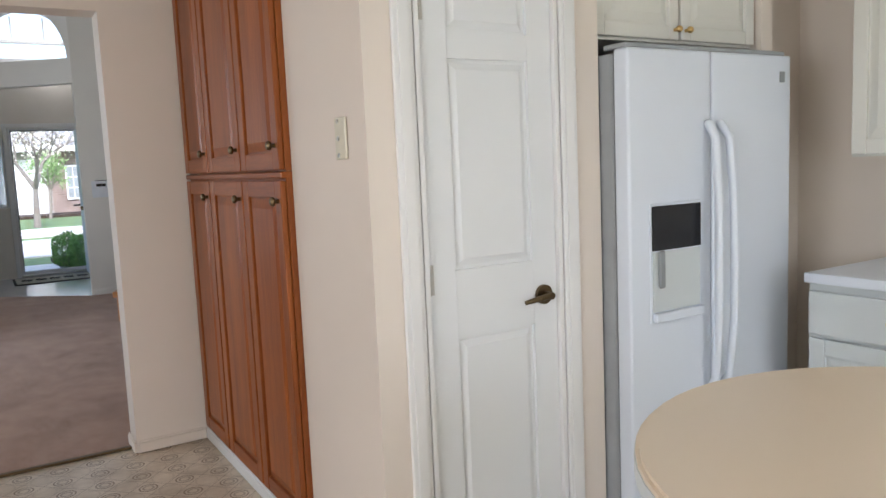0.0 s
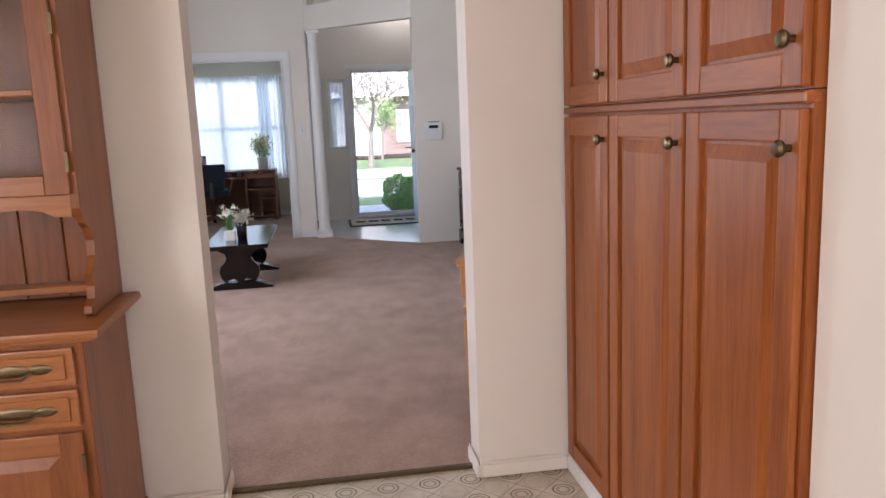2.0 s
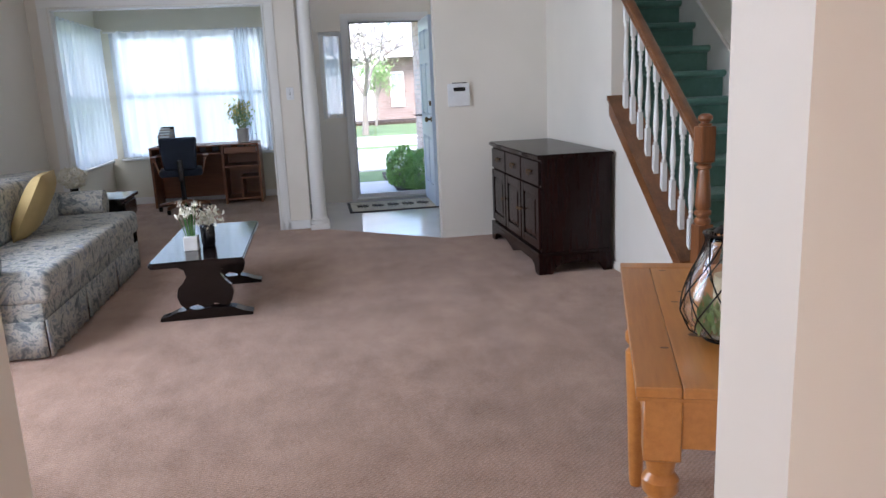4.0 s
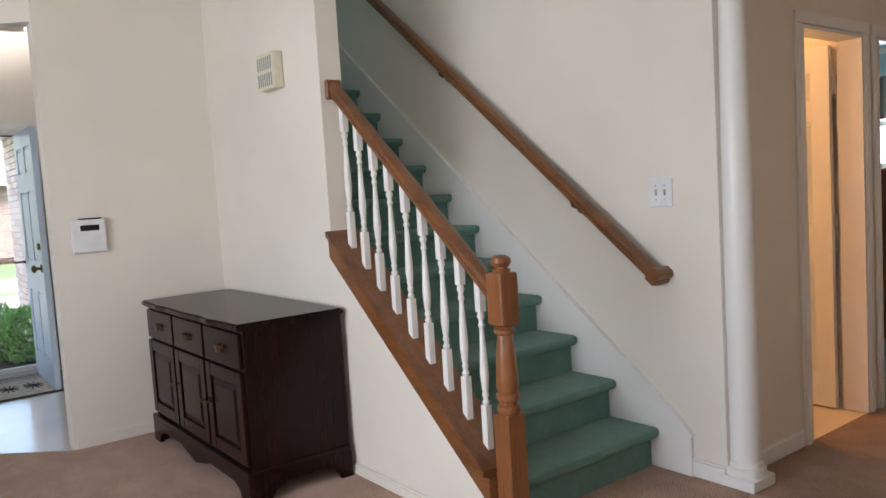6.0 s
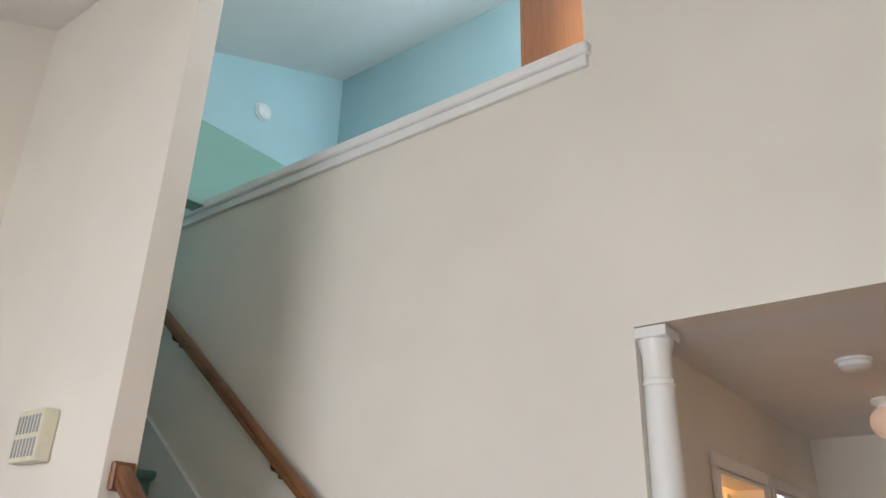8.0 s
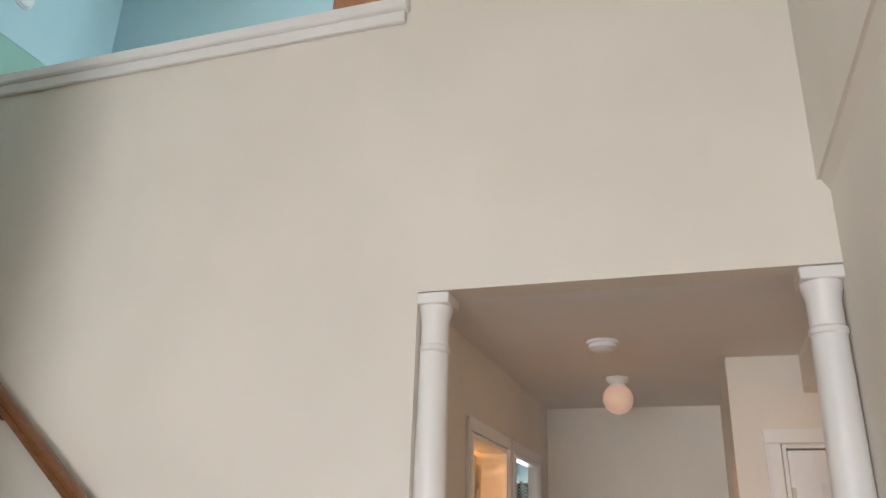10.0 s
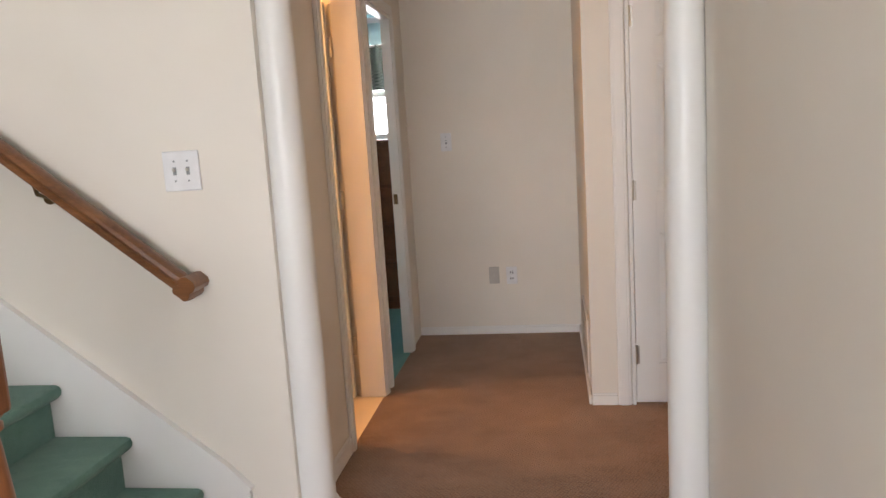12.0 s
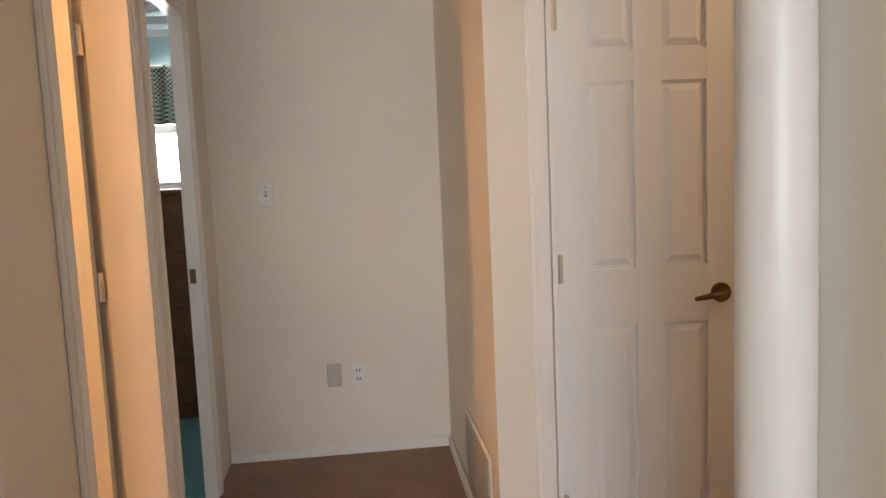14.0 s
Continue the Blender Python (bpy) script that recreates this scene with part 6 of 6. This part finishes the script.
def curtain(name, m, w, z0, z1, label, waves=9, depth=0.02, mat=None):
    ob = thing(name, m, label, name.replace("_", " "), "sheer curtains" if mat is None else "")
    bm = bmesh.new()
    n = waves * 8
    lo, hi = [], []
    for k in range(n + 1):
        x = w * k / n
        y = depth * math.sin(2 * math.pi * waves * k / n) + 0.4 * depth * math.sin(5.1 * k / 7)
        lo.append(bm.verts.new((x, y * 1.15, z0)))
        hi.append(bm.verts.new((x, y * 0.8, z1)))
    for k in range(n):
        bm.faces.new((lo[k], lo[k + 1], hi[k + 1], hi[k]))
    part("cloth", bm, mat or SHEER, ob, "", True)
    part("rod", rod(bmesh.new(), (-0.06, 0, z1 - 0.01), (w + 0.06, 0, z1 - 0.01), 0.010, n=10), TRIM, ob)
    return ob


curtain("curtain", at(-1.99, 13.22), 1.62, 0.60, 2.10, "white sheer curtain across the office window", 10)
curtain("curtain", at(-0.55, 13.20), 0.40, 0.60, 2.10, "white sheer curtain gathered at the side", 6, 0.03)
curtain("curtain", pose(-2.07, 11.47, 0, 0, 0, 90), 1.72, 0.60, 2.13, "white sheer curtain across the side window", 10)
curtain("valance", pose(7.155, 7.06, 0, 0, 0, 90), 0.94, 1.70, 2.055, "green and white checked window valance", 9, 0.012, CHECK)
curtain("lace_panel", at(0.475, 12.335), 0.27, 1.0, 1.93, "white lace panel over the sidelight", 3, 0.006)

# ---- outdoors ----
setting("ground", solid(-400, 400, -400, 900, -0.35, -0.16), GRASS, "green mown lawn in front of the house", "lawn")
setting("pavement_porch", solid(0.3, 1.70, 12.43, 14.9, -0.30, -0.10), CONCRETE, "pale concrete front walk", "pavement")
setting("pavement_driveway", solid(-1.5, 9.0, 16.9, 21.5, -0.30, -0.135), CONCRETE, "pale concrete driveway", "driveway")
setting("road", solid(-200, 200, 23.0, 24.6, -0.30, -0.14), ASPHALT, "grey asphalt street", "road")
setting("kerb", solid(-200, 200, 22.7, 23.0, -0.30, -0.05, bevel=0.02), CONCRETE, "concrete kerb", "kerb")
setting("kerb_far", solid(-200, 200, 24.6, 24.9, -0.30, -0.05, bevel=0.02), CONCRETE, "concrete kerb across the street", "kerb")
setting("mulch_bed", solid(1.42, 1.92, 13.0, 16.0, -0.155, -0.085), MULCH, "dark mulch bed beside the walk", "mulch bed")


def clump(name, m, rx, ry, rz, n, size, mat, label, category, seed):
    g = random.Random(seed)
    ob = thing(name, m, label, category, "garden shrubs")
    bm = bmesh.new()

    def shell(r):
        v = Vector((r.gauss(0, 1), r.gauss(0, 1), r.gauss(0, 1))).normalized()
        k = r.uniform(0.72, 1.02) * (1 + 0.10 * math.sin(5 * v.x + seed) * math.cos(4 * v.z))
        return (v.x * rx * k, v.y * ry * k, rz + v.z * rz * k)

    leaf_cloud(bm, n, shell, size, g)
    part("foliage", bm, mat, ob)
    bm = bmesh.new()
    for _ in range(7):
        rod(bm, (g.uniform(-0.03, 0.03), g.uniform(-0.03, 0.03), 0), (g.uniform(-rx, rx) * 0.7, g.uniform(-ry, ry) * 0.7, rz * g.uniform(0.9, 1.6)), 0.012, 0.004, n=5)
    part("stem", bm, BARK, ob)
    return ob


clump("hedge_bush", at(1.50, 13.75, -0.09), 0.23, 0.26, 0.30, 3600, 0.020, HEDGE, "bright green clipped bush in the mulch bed", "bush", 3)
clump("hedge_bush", at(1.72, 13.45, -0.09), 0.22, 0.24, 0.29, 3600, 0.020, HEDGE, "bright green clipped bush beside the walk", "bush", 8)

ga = thing("garage_wing", Matrix(), "brick garage wing with white trim and eave", "house wing", "", "structure")
part("wall_core", solid(2.025, 6.5, 13.9, 15.8, -0.2, 2.34), MORTAR, ga, "grey mortar")
bm = bmesh.new()
row = 0
z = -0.15
while z < 2.30:
    y = 13.92 + (0.105 if row % 2 else 0.0)
    while y < 15.78:
        y1 = min(y + 0.20, 15.80)
        box(bm, 2.008, 2.03, y, y1, z, z + 0.062)
        y += 0.21
    z += 0.074
    row += 1
tagged(part("brickwork", bm, BRICKP, ga, "pale red bricks"), kind="stuff")
part("corner_trim", solid(1.98, 2.09, 13.80, 13.90, -0.2, 2.34, bevel=0.005), TRIM, ga, "white corner board")
part("fascia", solid(1.65, 1.70, 13.7, 16.2, 2.30, 2.46, bevel=0.005), TRIM, ga, "white fascia board")
part("soffit", solid(1.70, 6.5, 13.7, 16.2, 2.34, 2.37), TRIM, ga)
bm = prism(bmesh.new(), [(1.60, 2.44), (4.0, 4.1), (6.6, 2.44)], "y", 13.65, 16.25)
part("roof", bm, ROOF, ga)

ho = thing("neighbour_house", Matrix(), "single-storey brick house across the street", "house", "", "structure")
part("wall", solid(1.0, 20.0, 36.0, 46.0, -0.2, 2.7), MORTAR, ho)
bm = bmesh.new()
row, z = 0, -0.15
while z < 2.65:
    x = 3.0 + (0.15 if row % 2 else 0)
    while x < 12.0:
        box(bm, x, x + 0.285, 35.975, 36.01, z, z + 0.085)
        x += 0.30
    z += 0.10
    row += 1
tagged(part("brickwork", bm, BRICKM, ho, "red-brown bricks"), kind="stuff")
part("garage_door", solid(0.98, 2.95, 35.94, 35.99, -0.15, 2.2, bevel=0.02), TRIM, ho, "white garage door")
w = part("window", solid(3.68, 4.26, 35.90, 35.97, 0.46, 1.92, bevel=0.01), TRIM, ho, "white framed window")
for a in range(2):
    for b in range(3):
        part("pane", solid(3.74 + a * 0.245, 3.955 + a * 0.245, 35.89, 35.905, 0.54 + b * 0.45, 0.94 + b * 0.45), GREYP, w)
bm = prism(bmesh.new(), [(35.3, 2.55), (41.0, 5.4), (46.7, 2.55)], "x", 0.3, 20.8)
part("roof", bm, ROOF, ho)
part("fascia", solid(0.3, 20.8, 35.25, 35.30, 2.5, 2.72), TRIM, ho)
setting("mulch_bed_far", solid(1.0, 14.0, 33.6, 35.9, -0.2, -0.06), MULCH, "dark mulch bed along the neighbour's house", "mulch bed")

tr = thing("street_tree", at(1.95, 27.5, -0.16), "tall nearly bare spring tree with pale buds", "tree")
g = random.Random(11)
bm = bmesh.new()
tips = []


def limb(p, d, length, r, depth):
    q = p + d * length
    rod(bm, p, q, r, r * 0.62, n=7 if depth < 2 else 4)
    if depth >= 5:
        tips.append(q)
        return
    for _ in range(3 if depth < 3 else 2):
        nd = (d + Vector((g.gauss(0, 0.62), g.gauss(0, 0.62), g.gauss(0.0, 0.25)))).normalized()
        limb(q, nd, length * g.uniform(0.62, 0.86), r * 0.66, depth + 1)
    if depth > 1:
        tips.append(q)


limb(Vector((0, 0, 0)), Vector((0.04, 0, 1)).normalized(), 1.25, 0.115, 0)
part("trunk", bm, BARK, tr, "grey bark trunk and bare branches")
bm = bmesh.new()
for t in tips:
    leaf_cloud(bm, 6, lambda r: (t.x + r.gauss(0, 0.25), t.y + r.gauss(0, 0.25), t.z + r.gauss(0, 0.25)), 0.05, g)
part("crown", bm, PETAL, tr, "sparse pale buds")
tr = thing("garden_tree", at(2.75, 33.0, -0.16), "small bright green ornamental tree", "tree")
bm = rod(bmesh.new(), (0, 0, 0), (0.1, 0, 1.2), 0.06, 0.045, n=8)
for k in range(7):
    a = 0.9 * k
    rod(bm, (0.1, 0, 1.1), (0.1 + 0.4 * math.cos(a), 0.4 * math.sin(a), 1.5 + 0.09 * k), 0.035, 0.01, n=5)
part("trunk", bm, BARK, tr)
bm = bmesh.new()
lobes = [(g.gauss(0.1, 0.30), g.gauss(0, 0.30), 1.85 + g.gauss(0, 0.26)) for _ in range(10)]
for c in lobes:
    leaf_cloud(bm, 120, lambda r: (c[0] + r.gauss(0, 0.2), c[1] + r.gauss(0, 0.2), c[2] + r.gauss(0, 0.16)), 0.06, g)
part("crown", bm, SPRING, tr)
for k, x in enumerate((-28, -19, -12, -6.5, -2.5)):
    m = at(x, 46 + 5 * (k % 3), -0.16)
    tr = thing("far_tree", m, "hazy spring tree in the distance", "tree", "distant trees")
    bm = rod(bmesh.new(), (0, 0, 0), (0.2, 0, 4), 0.25, 0.15, n=7)
    for j in range(8):
        a = 0.8 * j
        rod(bm, (0.15, 0, 3 + 0.3 * j), (1.8 * math.cos(a), 1.8 * math.sin(a), 5 + 0.4 * j), 0.09, 0.02, n=5)
    part("trunk", bm, BARK, tr)
    bm = bmesh.new()
    for _ in range(24):
        c = (g.gauss(0, 1.6), g.gauss(0, 1.6), 6 + g.gauss(0, 1.5))
        leaf_cloud(bm, 60, lambda r: (c[0] + r.gauss(0, 0.5), c[1] + r.gauss(0, 0.5), c[2] + r.gauss(0, 0.4)), 0.14, g)
    part("crown", bm, SPRING, tr)
